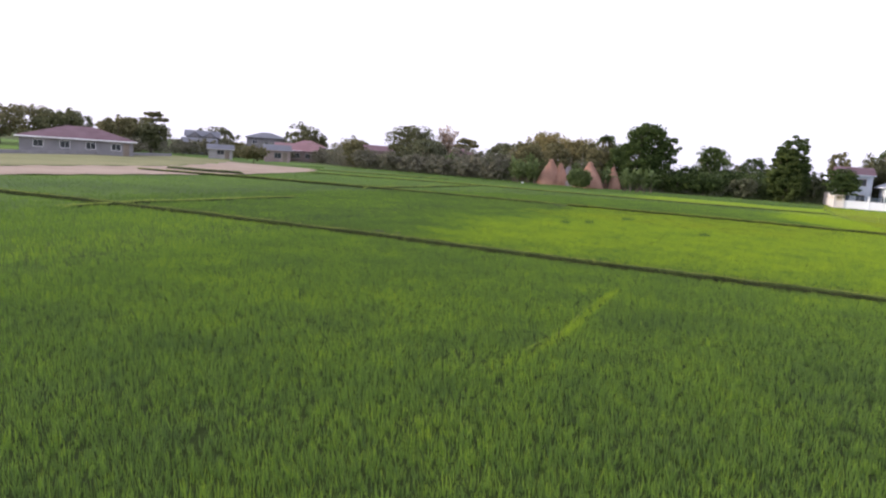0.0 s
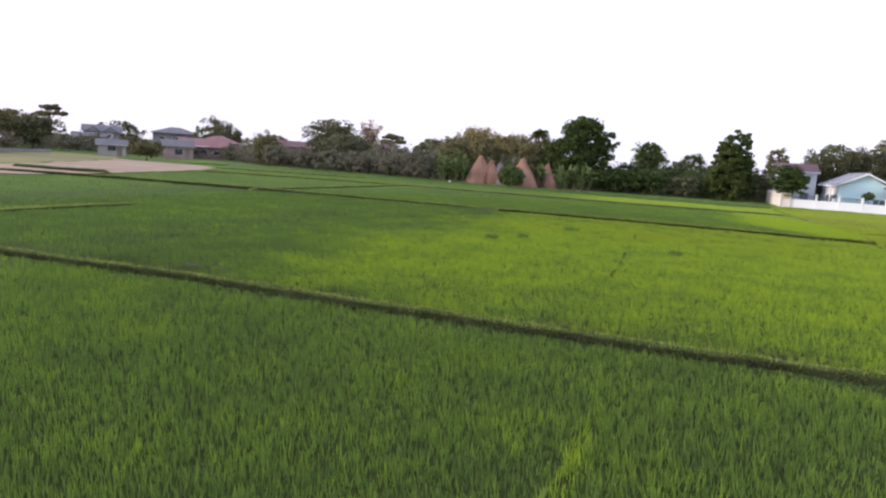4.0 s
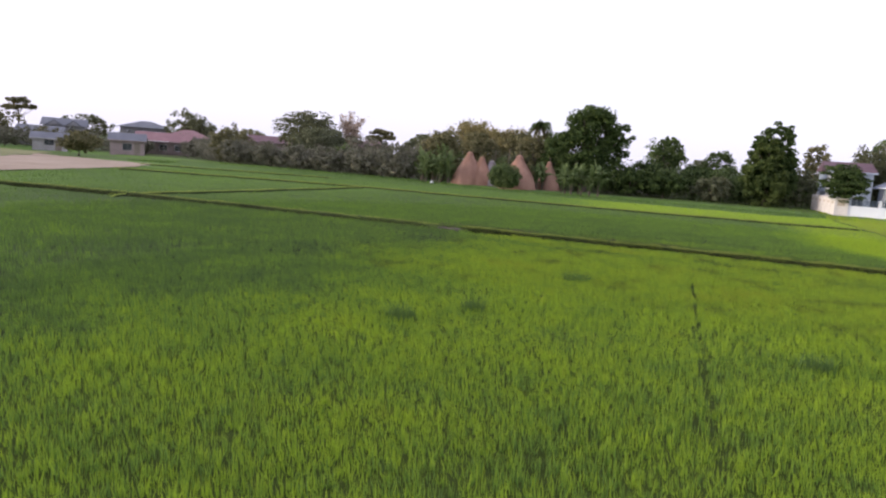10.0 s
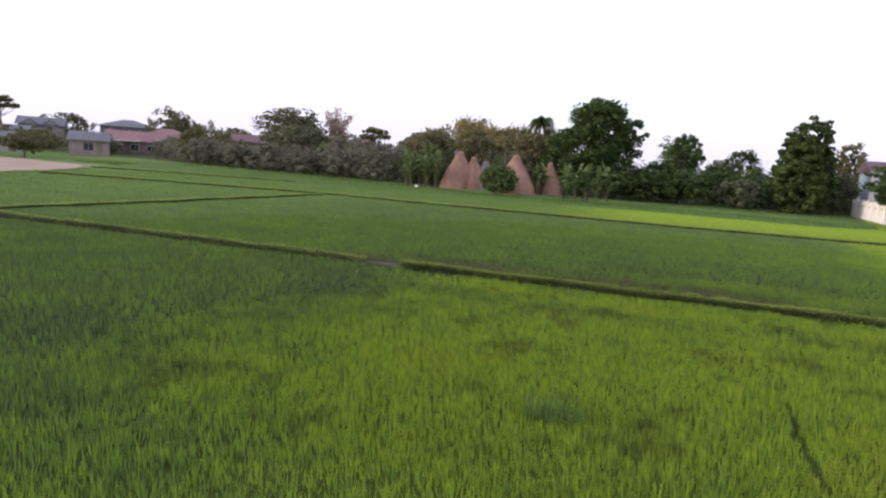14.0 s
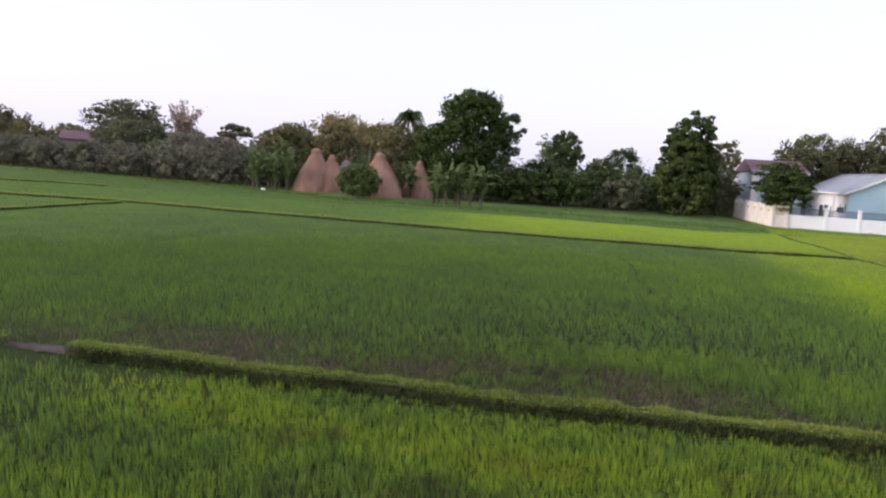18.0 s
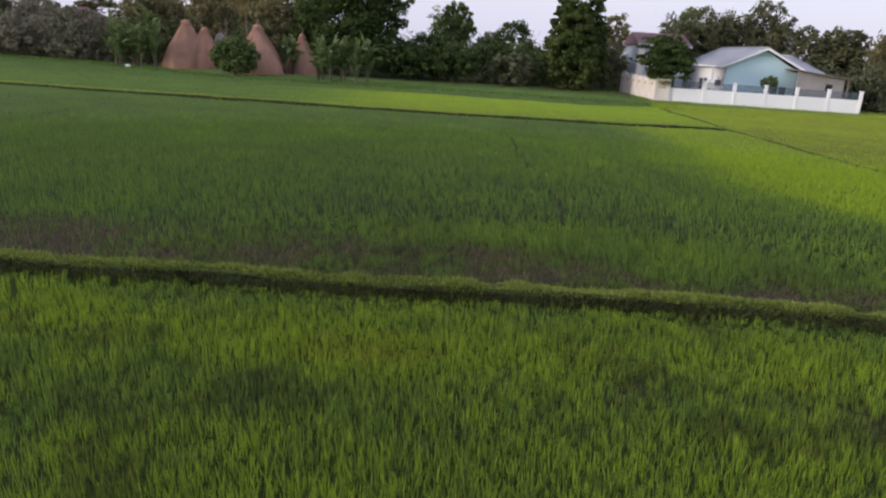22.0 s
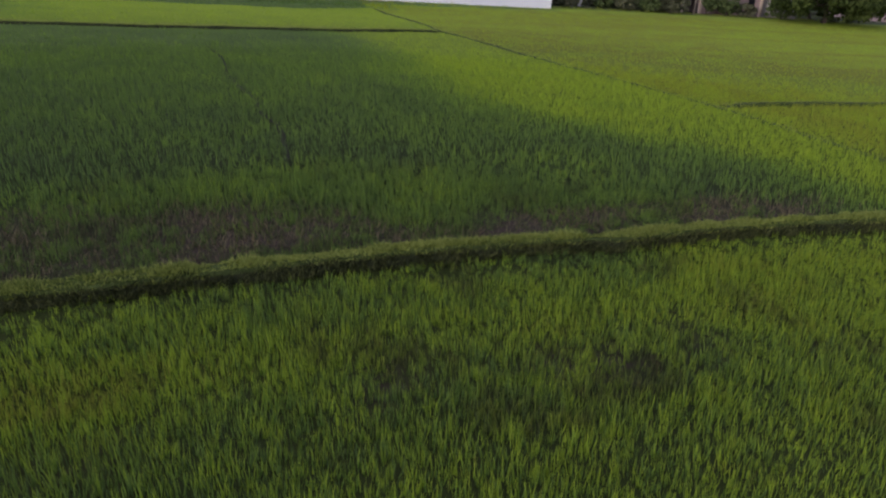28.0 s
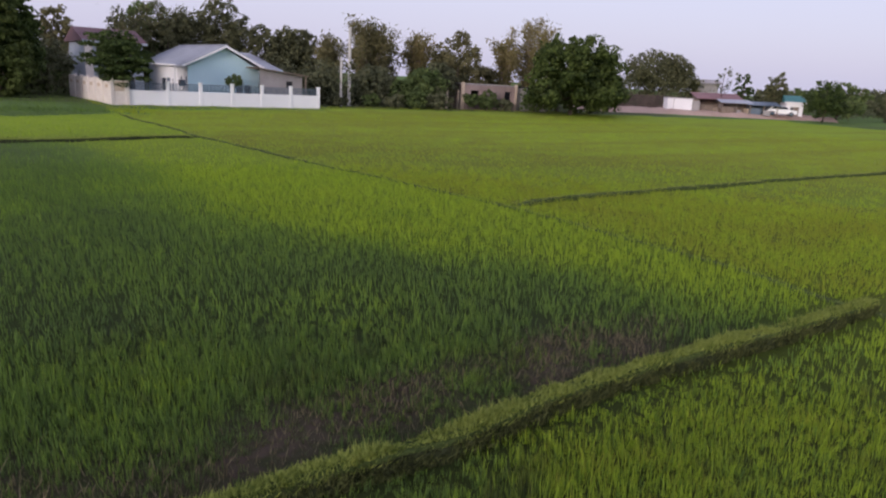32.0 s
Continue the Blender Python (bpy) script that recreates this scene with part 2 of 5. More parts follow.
M_WHITE = mat("white_paint", (0.85, 0.85, 0.87), (0.92, 0.92, 0.94), 0.6, 6, 0.7, 0.05)
M_BLUE = mat("light_blue_paint", (0.56, 0.78, 0.86), (0.63, 0.84, 0.91), 0.5, 5, 0.75, 0.05)
M_TAN = mat("tan_plaster", (0.44, 0.35, 0.28), (0.62, 0.52, 0.42), 0.9, 7, 0.9, 0.2)
M_POLE = mat("pale_concrete", (0.46, 0.45, 0.44), (0.6, 0.58, 0.56), 1.0, 9, 0.9, 0.2)
M_GREY = mat("bare_concrete", (0.25, 0.24, 0.24), (0.40, 0.38, 0.37), 0.7, 9, 0.9, 0.25)
M_PINKC = mat("stained_concrete", (0.22, 0.165, 0.16), (0.38, 0.30, 0.29), 0.6, 8, 0.9, 0.25)
M_ROOFD = mat("dull_grey_roof", (0.13, 0.135, 0.155), (0.20, 0.205, 0.225), 0.5, 8, 0.7, 0.05)
M_LEANWALL = mat("limewashed_block", (0.28, 0.26, 0.26), (0.44, 0.41, 0.41), 0.6, 8, 0.85, 0.15)
M_ROOFM = mat("grey_metal_roof", (0.33, 0.35, 0.40), (0.46, 0.48, 0.53), 0.5, 8, 0.5, 0.05, 0.3)
M_RUST = mat("red_brown_roof", (0.125, 0.075, 0.085), (0.20, 0.125, 0.14), 0.5, 9, 0.75, 0.1)
M_RED = mat("faded_red_roof", (0.21, 0.115, 0.12), (0.32, 0.19, 0.195), 0.5, 8, 0.7, 0.1)
M_PALE = mat("pale_wall", (0.19, 0.185, 0.20), (0.29, 0.28, 0.29), 0.5, 7, 0.85, 0.1)
M_DARK = mat("dark_opening", (0.02, 0.022, 0.026), (0.045, 0.045, 0.05), 0.8, 6, 0.4, 0.0)
M_STEEL = mat("blue_grey_steel", (0.11, 0.15, 0.20), (0.17, 0.21, 0.26), 1, 10, 0.5, 0.0, 0.4)
M_WOOD = mat("weathered_wood", (0.16, 0.125, 0.10), (0.30, 0.25, 0.21), 1.2, 16, 0.9, 0.3, stretch=(1, 1, 0.3))
M_EARTH = mat("bare_earth", (0.36, 0.25, 0.20), (0.54, 0.40, 0.33), 0.3, 6, 0.97, 0.5)
M_TEAL = mat("teal_roof", (0.05, 0.16, 0.17), (0.09, 0.23, 0.24), 0.5, 8, 0.6, 0.05)
M_GLASS = mat("window_glass", (0.03, 0.035, 0.045), (0.05, 0.055, 0.065), 1, 4, 0.08, 0.0, spec=0.6)


# ---- mesh helpers ----
def part(name, bm, material, parent=None, label="", smooth=False):
    """Links a bmesh as one mesh object under a thing or a part."""
    me = bpy.data.meshes.new(name)
    bm.to_mesh(me)
    bm.free()
    me.materials.append(material)
    if smooth:
        me.shade_smooth()
    ob = new(name, me)
    ob.parent = parent
    if label:
        ob["label"] = label
    return ob


def arrays(name, v, f, material, parent=None, label="", attrs=None):
    """Links a mesh made from arrays of corners and faces, all with the same number of corners."""
    me = bpy.data.meshes.new(name)
    v, f = np.ascontiguousarray(v, np.float32), np.ascontiguousarray(f, np.int32)
    me.vertices.add(len(v))
    me.vertices.foreach_set("co", v.ravel())
    me.loops.add(f.size)
    me.loops.foreach_set("vertex_index", f.ravel())
    me.polygons.add(len(f))
    me.polygons.foreach_set("loop_start", np.arange(0, f.size, f.shape[1], dtype=np.int32))
    for key, val in (attrs or {}).items():
        me.attributes.new(key, "FLOAT", "POINT").data.foreach_set("value", np.ascontiguousarray(val, np.float32))
    me.update(calc_edges=True)
    me.materials.append(material)
    ob = new(name, me)
    ob.parent = parent
    if label:
        ob["label"] = label
    return ob


def root(name, x, y, z=0.0, rz=0.0):
    ob = new(name)
    ob.empty_display_size = 0.3
    ob.matrix_world = pose(x, y, z, 0, 0, rz)
    return ob


def box(bm, x0, y0, z0, x1, y1, z1, bevel=0.0):
    """Adds a box, its edges worn by a bevel."""
    r = bmesh.ops.create_cube(bm, size=1.0)
    bmesh.ops.scale(bm, vec=(x1 - x0, y1 - y0, z1 - z0), verts=r["verts"])
    bmesh.ops.translate(bm, vec=((x0 + x1) / 2, (y0 + y1) / 2, (z0 + z1) / 2), verts=r["verts"])
    if bevel:
        es = list({e for vv in r["verts"] for e in vv.link_edges})
        bmesh.ops.bevel(bm, geom=es, offset=bevel, segments=1, affect="EDGES")
    return bm


def boxes(*list_of):
    bm = bmesh.new()
    for b in list_of:
        box(bm, *b)
    return bm


def tube(bm, pts, radii, n=7):
    """Adds a tapered tube along points."""
    rings = []
    for i, p in enumerate(pts):
        a = Vector(pts[max(i - 1, 0)])
        b = Vector(pts[min(i + 1, len(pts) - 1)])
        q = (b - a).to_track_quat("Z", "Y")
        rings.append([bm.verts.new(Vector(p) + q @ Vector((radii[i] * math.cos(t), radii[i] * math.sin(t), 0)))
                      for t in (2 * math.pi * j / n for j in range(n))])
    for r0, r1 in zip(rings, rings[1:]):
        for j in range(n):
            bm.faces.new((r0[j], r0[(j + 1) % n], r1[(j + 1) % n], r1[j]))
    bm.faces.new(rings[-1])
    bm.faces.new(rings[0][::-1])
    return bm


def prism(bm, outline, y0, y1):
    """Adds an outline in x and z, drawn out from y0 to y1."""
    a = [bm.verts.new((x, y0, z)) for x, z in outline]
    b = [bm.verts.new((x, y1, z)) for x, z in outline]
    bm.faces.new(a)
    bm.faces.new(b[::-1])
    for i in range(len(a)):
        j = (i + 1) % len(a)
        bm.faces.new((a[j], a[i], b[i], b[j]))
    return bm


def step(x, a, b):
    t = np.clip((x - a) / (b - a), 0, 1)
    return t * t * (3 - 2 * t)


def wave(x, y, s, seed=0):
    """A cheap smooth noise of plan coordinates, about -1 to 1."""
    v = np.zeros_like(np.asarray(x, float))
    for i in range(5):
        a, p = 1.3 * i + seed * 0.7, 2.1 * i + seed
        f = s * (0.7 + 0.33 * i)
        v = v + np.sin(f * (x * math.cos(a) + y * math.sin(a)) + p + 1.7 * np.sin(f * 0.6 * (y * math.cos(a) - x * math.sin(a)) + p * 1.9))
    return v / 3.2


# ---- the plan of the paddies ----
BUND_1 = [(-75, 14), (-36, 21.7), (-29, 23.0), (-14, 24.4), (-5, 24.7), (0, 25.0), (4.4, 25.3), (7, 25.6), (40, 27)]
BUND_2 = [(-60, 48.5), (-48, 53.2), (-36.4, 55.6), (-22, 56.9), (-16, 57.4), (-12.7, 57.65), (-9.8, 57.98), (-7.1, 58.22), (-5.5, 58.42), (-3.6, 58.62), (1.2, 58.81), (6.6, 58.84)]
BUND_3 = [(-60.5, 76), (-47, 80.8), (-37, 83.5), (-30, 83.8), (-22, 84.5), (-11, 85.4), (-5.4, 86.3), (-1.2, 87.0), (3.6, 88.6)]
BUND_4 = [(-70, 87), (-60, 91.5), (-48, 95.2)]
CROSS_1 = [(-27.9, 19.5), (-28.8, 23.1), (-29.2, 31), (-29.5, 38)]
CROSS_2 = [(-35.5, 54), (-36.3, 57), (-36.5, 70), (-37.0, 83.2)]
RIDGE = [(2.6, 104), (3.8, 88.9), (5.05, 79), (6.15, 72), (6.75, 68.4), (6.9, 65.2), (6.9, 61.5), (6.5, 58.5), (6.8, 45), (7, 25.5)]
SPUR = [(6.85, 68.6), (8.6, 68.9), (21.4, 69.5), (60, 70.4)]


def ripeness(x, y):
    """0 dark green, 1 yellow-green, over the plan."""
    w = wave(x, y, 0.22, 3)
    b1, b2 = np.interp(x, *zip(*BUND_1)), np.interp(x, *zip(*BUND_2))
    b3 = np.interp(x, *zip(*BUND_3))
    r = np.interp(y, *zip(*[(q, p) for p, q in RIDGE[::-1]]))
    v = 0.34 + 0.1 * w + 0.4 * np.exp(-((x - np.interp(y, [12, 14.6, 19, 23], [-1.9, -2.0, -2.4, -2.5])) / 0.13) ** 2) * step(y, 11, 13) * (1 - step(y, 20, 22))                                                    # south of the first bund
    band = np.exp(-((y - np.interp(x, [-16, -11, -6, -2, 2], [56.6, 56.0, 56.5, 56.9, 57.4])) / np.interp(x, [-15, -11, -3, 0], [0.9, 0.4, 0.35, 0.9])) ** 2) * step(x, -17, -14)
    band = band + 0.55 * step(x, -2.4, 0.4) * step(y, 54, 56.5) + 0.5 * np.exp(-((x + 9.4) / 1.1) ** 2 - ((y - 56.0) / 0.45) ** 2)
    p1 = 0.16 + 0.58 * band + 0.64 * step(x + 1.8 * w, -17.5, -9.5) * (0.68 + 0.32 * step(y - b1, 1.5, 9)) * (1 - 0.1 * step(y, 49, 52) - 0.26 * step(y, 53, 55.5) * (1 - step(b2 - y, 0.8, -0.4))) + 0.1 * w
    p1 = np.minimum(p1, 0.68 + 0.12 * step(y, 44, 48)) + 0.4 * np.exp(-((x + 8.7) / 1.1) ** 2 - ((y - 56.0) / 0.6) ** 2)
    v = np.where(y > b1, p1, v)
    edge = np.interp(y, [59, 62.3, 64, 67, 71, 78, 86, 90], [3.7, 3.2, 2.0, -0.3, -1.3, -1.7, -3.0, -5])
    p2 = 0.2 + 0.66 * step(x - edge + 0.5 * w, -1.8, 2.8) + 0.06 * w
    v = np.where(y > b2, p2, v)
    p3 = 0.22 + 0.6 * step(x + 1.5 * w, -27, -14)
    v = np.where(y > b3, p3, v)
    v = np.where((y > b3) & (y > np.interp(x, [-60, -27, -15, -3, 1, 5], [93, 97.8, 100.2, 100.6, 103, 109]) + 0.3 * w), 0.1, v)
    right = 1.2 + 0.05 * w + 0.06 * wave(0.12 * x, y, 0.9, 14) - 0.12 * step(x, 40, 75)
    for row in (77.5, 84, 91.5, 99):
        right = right + 0.25 * np.exp(-((y - row - 0.01 * x - 0.5 * w) / 0.45) ** 2) * step(x, 12, 26)
    v = np.where((x > r) & (y > b1), right, v)
    return v


def bareness(x, y):
    """1 where the soil shows between thin plants."""
    w, w2 = wave(x, y, 0.9, 8), wave(x, y, 2.3, 5)
    b1, b2 = np.interp(x, *zip(*BUND_1)), np.interp(x, *zip(*BUND_2))
    d = y - b2
    v = step(d, 0.0, 0.6) * (1 - step((d + 0.6 * w) / np.interp(x, [-22, -8, -5, 1], [3.4, 3.2, 2.0, 2.1]), 0.5, 1.05)) * step(x, -22, -14) * (1 - step(x, 1.0, 4.0)) * np.clip(0.66 + 0.45 * w2 + 0.35 * wave(x, y, 5.5, 11), 0.1, 1.15)
    d1 = y - b1
    v = v + 0.45 * step(d1, 0, 0.4) * (1 - step(d1 + w, 0.8, 2.2)) * (0.7 + 0.6 * w2)
    v = v + 0.18 * step(0.75 * wave(x, y, 0.8, 21) + 0.35 * w2, 0.62, 1.1) * step(y, 46, 50) * (1 - step(y, 57, 58))
    for px, py, rx, ry in ((-4.1, 56.0, 0.7, 0.3), (-2.9, 56.1, 0.6, 0.28), (-3.6, 55.5, 0.4, 0.2), (-5.95, 55.85, 0.3, 0.2)):
        v = v + np.exp(-((x - px) / rx) ** 2 - ((y - py) / ry) ** 2) * np.clip(0.6 + 0.5 * w2 + 0.6 * wave(x, y, 7, 15), 0.1, 0.95)
    v = v + 0.06 * step(y, 50, 54) * (1 - step(y - b2, -0.8, -0.4))
    return np.clip(v, 0, 1.3)


def margin(x, y):
    """1 beside a bund, where the plants stand thin and low, fading into the paddy."""
    v = np.zeros_like(np.asarray(x, float))
    for pts in (BUND_1, BUND_2):
        d = y - np.interp(x, *zip(*pts)) + 0.22 * wave(x, y, 1.6, 27)
        v = np.maximum(v, np.where(d < 0, 1 - step(-d, 0.25, 1.0), 1 - step(d, 0.15, 0.7)))
    return v


def paddy_edge(x, y):
    """0 outside the land where rice grows (houses, woods, the mud field)."""
    north = np.interp(x, [-77, -59, -44, -31, -21, -12, 0, 6], [108, 108, 107, 101, 103, 105, 104.5, 103])
    right = np.interp(x, [6, 21, 24, 40, 60, 75], [108, 110, 113.5, 114, 114, 110])
    lim = np.where(x > 5, right, north)
    return (y < lim) & (x > np.interp(y, [5, 29, 57, 80, 90, 110], [-46, -50, -54, -63, -70, -84])) & (x < 92)


LANE = [(2.4, 0.8), (-2.5, 16.3), (-6.3, 36), (-7.9, 49), (-5.7, 54)]


def lane_distance(x, y):
    best = np.full_like(x, 1e9)
    for (x0, y0), (x1, y1) in zip(LANE, LANE[1:]):
        l2 = (x1 - x0) ** 2 + (y1 - y0) ** 2
        t = np.clip(((x - x0) * (x1 - x0) + (y - y0) * (y1 - y0)) / l2, 0, 1)
        best = np.minimum(best, np.hypot(x - x0 - t * (x1 - x0), y - y0 - t * (y1 - y0)))
    return best


# ---- ground, one sheet to the horizon ----
gx = np.concatenate([[-3000, -1200, -500, -280], np.arange(-200, -62, 4.0), np.arange(-62, 14, 0.6), np.arange(14, 150, 3.0), [180, 260, 500, 1200, 3000]])
gy = np.concatenate([[-2500, -800, -250, -80, -30], np.arange(-12, 112, 0.6), np.arange(112, 230, 4.0), [260, 340, 520, 1200, 3500]])
GX, GY = np.meshgrid(gx, gy)
GZ = 0.03 * wave(GX, GY, 1.4, 2) * (np.abs(GX) < 150) + np.where(GY > 108, 0.12, 0.0)
nx, ny = len(gx), len(gy)
idx = np.arange(nx * ny).reshape(ny, nx)
quads = np.stack([idx[:-1, :-1], idx[:-1, 1:], idx[1:, 1:], idx[1:, :-1]], -1).reshape(-1, 4)
outside = ~paddy_edge(GX, GY)
ripe_g = np.where(outside, 0.02 + 0.1 * wave(GX, GY, 0.1, 4) + 0.12 * (GX < -55), ripeness(GX, GY))
bare_g = np.where(outside, np.clip(0.35 * step(wave(GX, GY, 0.08, 9), 0.1, 0.5) + 0.75 * (GY > 113) * (GX < 75), 0, 1.2), bareness(GX, GY))
# Low turf near the lane lets the shade-darkened mud colour through.
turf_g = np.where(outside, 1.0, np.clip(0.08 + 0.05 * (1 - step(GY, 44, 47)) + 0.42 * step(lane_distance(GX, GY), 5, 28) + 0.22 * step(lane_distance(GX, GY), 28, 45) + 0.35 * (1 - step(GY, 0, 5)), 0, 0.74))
ground = arrays("ground", np.stack([GX, GY, GZ], -1).reshape(-1, 3), quads, M_FIELD, attrs={"ripe_shade": ripe_g.ravel(), "bare": bare_g.ravel(), "turf": turf_g.ravel()})
tagged(ground, "flat green paddy land with bare soil patches", "ground", kind="structure")
ground.data.shade_smooth()


def sheet(name, west, east, ys, n, z, material, label):
    """A strip of land between two edges, draped just above the ground."""
    Y = np.linspace(ys[0], ys[1], n)
    U = np.linspace(0, 1, 14)
    w = np.interp(Y, *zip(*[(q, p) for p, q in west])) + 0.5 * np.sin(Y * 0.9)
    e = np.interp(Y, *zip(*[(q, p) for p, q in east])) + 0.35 * np.sin(Y * 1.3 + 1)
    X = w[:, None] + (e - w)[:, None] * U[None]
    v = np.stack([X, np.repeat(Y[:, None], 14, 1), z + 0.03 * wave(X, Y[:, None] + 0 * X, 0.8, 2)], -1)
    i = np.arange(n * 14).reshape(n, 14)
    ob = arrays(name, v.reshape(-1, 3), np.stack([i[:-1, :-1], i[:-1, 1:], i[1:, 1:], i[1:, :-1]], -1).reshape(-1, 4), material)
    ob.data.shade_smooth()
    return tagged(ob, label, "field", kind="structure")


DRY_EAST = [(-46, 5), (-50, 29), (-54, 57), (-63, 80), (-70, 90), (-74, 96)]
DRY_WEST = [(-58, 5), (-62, 36), (-69, 60), (-82, 80), (-90, 90), (-95, 96)]
sheet("dry_field", DRY_WEST, DRY_EAST, (-5, 90), 60, 0.07, M_DRYLAND, "bare dry pinkish field after harvest")
sheet("dry_grass", [(-100, 0), (-104, 40), (-112, 70), (-122, 100), (-126, 110)], [(p - 0.5, q) for p, q in DRY_WEST], (-5, 96), 60, 0.07, M_DRYGRASS, "strip of dry yellowish grass before the village")


# ---- bunds ----
def resample(pts, d):
    out = []
    for (x0, y0), (x1, y1) in zip(pts, pts[1:]):
        n = max(1, int(math.hypot(x1 - x0, y1 - y0) / d))
        out += [(x0 + (x1 - x0) * i / n, y0 + (y1 - y0) * i / n) for i in range(n)]
    return np.array(out + [pts[-1]])


def strip(p, nrm, prof, width, height, amp, d):
    """A lengthwise sheet: a profile of (offset, height) swept along points, uneven in width and height."""
    rings = []
    for o, h in prof:
        jw = 1 + amp * wave(p[:, 0] + o * 3, p[:, 1], 2.2, 6) + amp * 0.9 * wave(p[:, 0], p[:, 1] + o, 9, 1)
        jh = 1 + amp * 0.9 * wave(p[:, 0], p[:, 1] + o * 2, 1.6, 3) + amp * 0.6 * wave(p[:, 0], p[:, 1] + o * 5, 6, 4)
        mid = p + nrm * (0.10 * wave(p[:, 0], p[:, 1], 0.8, 7))[:, None]
        k = np.arange(len(p))
        end = step(np.minimum(k, len(p) - 1 - k) * d, -0.1, 0.9)
        rings.append(np.column_stack([mid + nrm * (o * width * jw * (0.4 + 0.6 * end))[:, None], np.where(h > 0, h * height * jh * end - 0.05 * (1 - end), -0.06)]))
    v = np.stack(rings, 1)
    n, k = v.shape[:2]
    ii = np.arange(n * k).reshape(n, k)
    return v.reshape(-1, 3), np.stack([ii[:-1, :-1], ii[1:, :-1], ii[1:, 1:], ii[:-1, 1:]], -1).reshape(-1, 4)


def bund(pts, width, height, near, tuft, label, top=None, flank=M_BUND, amp=0.14):
    """An earth bank with a steep dark flank, a grassy cap and tufts along it."""
    p = resample(pts, near)
    t = np.gradient(p, axis=0)
    t /= np.linalg.norm(t, axis=1)[:, None]
    nrm = np.stack([-t[:, 1], t[:, 0]], 1)
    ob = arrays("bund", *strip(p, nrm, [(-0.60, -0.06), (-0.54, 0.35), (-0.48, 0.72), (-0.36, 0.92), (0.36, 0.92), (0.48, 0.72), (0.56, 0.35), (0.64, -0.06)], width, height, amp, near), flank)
    tagged(ob, label, "bund", "bunds between the paddies", "structure")
    cap = arrays("turf", *strip(p, nrm, [(-0.47, 0.80), (-0.44, 0.98), (-0.2, 1.08), (0.12, 1.06), (0.38, 0.99), (0.47, 0.78)], width, height, amp, near), top or M_TURF, ob)
    for o in (ob, cap):
        o.data.shade_smooth()
    if tuft:
        rg = np.random.default_rng(len(pts) * 7 + int(width * 100))
        m = int(len(p) * near * tuft)
        i = rg.integers(0, len(p) - 1, m)
        u = rg.uniform(-0.5, 0.48, m)
        g = p[i] + (p[i + 1] - p[i]) * rg.random((m, 1)) + nrm[i] * (u * width + 0.10 * wave(p[i, 0], p[i, 1], 0.8, 7))[:, None]
        jh = 1 + 0.126 * wave(g[:, 0], g[:, 1] + u * 2, 1.6, 3) + 0.084 * wave(g[:, 0], g[:, 1] + u * 5, 6, 4)
        gz = height * jh * (1.03 - 0.45 * np.clip(np.abs(u) - 0.38, 0, 1) / 0.14)
        lump = np.clip(0.9 + 0.5 * wave(g[:, 0], g[:, 1], 5, 2), 0.3, 1.7)
        bl = blades(np.column_stack([g, gz]), rg.uniform(0.03, 0.085, m) * lump, rg.uniform(0.012, 0.026, m) * max(1, near / 0.15), rg, 1.3)
        tagged(arrays("grass", *bl, M_TUFT, ob), "short pale grass on the bund", kind="stuff")
        if tuft < 150 or height < 0.1:
            return ob
        m = max(m // 2, int(len(p) * near * 200))
        i = rg.integers(0, len(p) - 1, m)
        s_ = rg.random(m)
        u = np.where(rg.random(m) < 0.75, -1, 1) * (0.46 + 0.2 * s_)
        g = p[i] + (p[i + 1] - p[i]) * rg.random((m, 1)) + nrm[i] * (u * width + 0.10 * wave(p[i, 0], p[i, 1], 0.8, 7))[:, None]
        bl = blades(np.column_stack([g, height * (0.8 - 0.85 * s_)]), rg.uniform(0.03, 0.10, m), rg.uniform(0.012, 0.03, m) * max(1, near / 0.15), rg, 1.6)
        tagged(arrays("flank_grass", *bl, M_FLANK, ob), "dark grass on the bund's flank", kind="stuff")
    return ob


def blades(base, h, w, rg, lean, a=None):
    """Grass blades as thin tapered strips from base points, each twisted its own way."""
    n = len(base)
    a = rg.uniform(0, 2 * math.pi, n) if a is None else a
    b = a + rg.normal(0, 0.75, n)
    d = np.stack([np.cos(a), np.sin(a), np.zeros(n)], 1)
    s = np.stack([-np.sin(b), np.cos(b), np.zeros(n)], 1) * (w / 2)[:, None]
    tip = base + np.array([0, 0, 1.0]) * h[:, None] + d * (rg.random(n) * lean * h)[:, None]
    return np.stack([base - s, base + s, tip], 1).reshape(-1, 3), (np.arange(n) * 3)[:, None] + np.array([[0, 1, 2]])


GRASSY = "earth bund with short pale grass between rice paddies"
bund(BUND_1, 0.24, 0.17, 0.15, 180, GRASSY)
bund(BUND_2[:4] + [(-17.8, 57.25)], 0.38, 0.20, 0.2, 220, GRASSY)
bund([(-16.6, 57.36)] + BUND_2[5:], 0.24, 0.2, 0.1, 1300, "grass-topped earth bund with a dark uneven flank", amp=0.1)
bund(BUND_3, 0.36, 0.15, 0.25, 90, GRASSY, M_TURFLOW)
bund(BUND_4, 0.36, 0.14, 0.4, 30, GRASSY, M_TURFLOW)
bund([(-64, 55.0), (-58.5, 56.2), (-54.3, 58.2)], 0.9, 0.3, 0.25, 60, "low weedy bank across the dry field")
bund(CROSS_1, 0.34, 0.14, 0.25, 60, GRASSY, M_TURFLOW)
bund(CROSS_2, 0.34, 0.13, 0.25, 60, GRASSY, M_TURFLOW)
bund(RIDGE, 0.24, 0.045, 0.2, 30, "low grassy bund with a worn footpath", M_TURF, M_TURF)
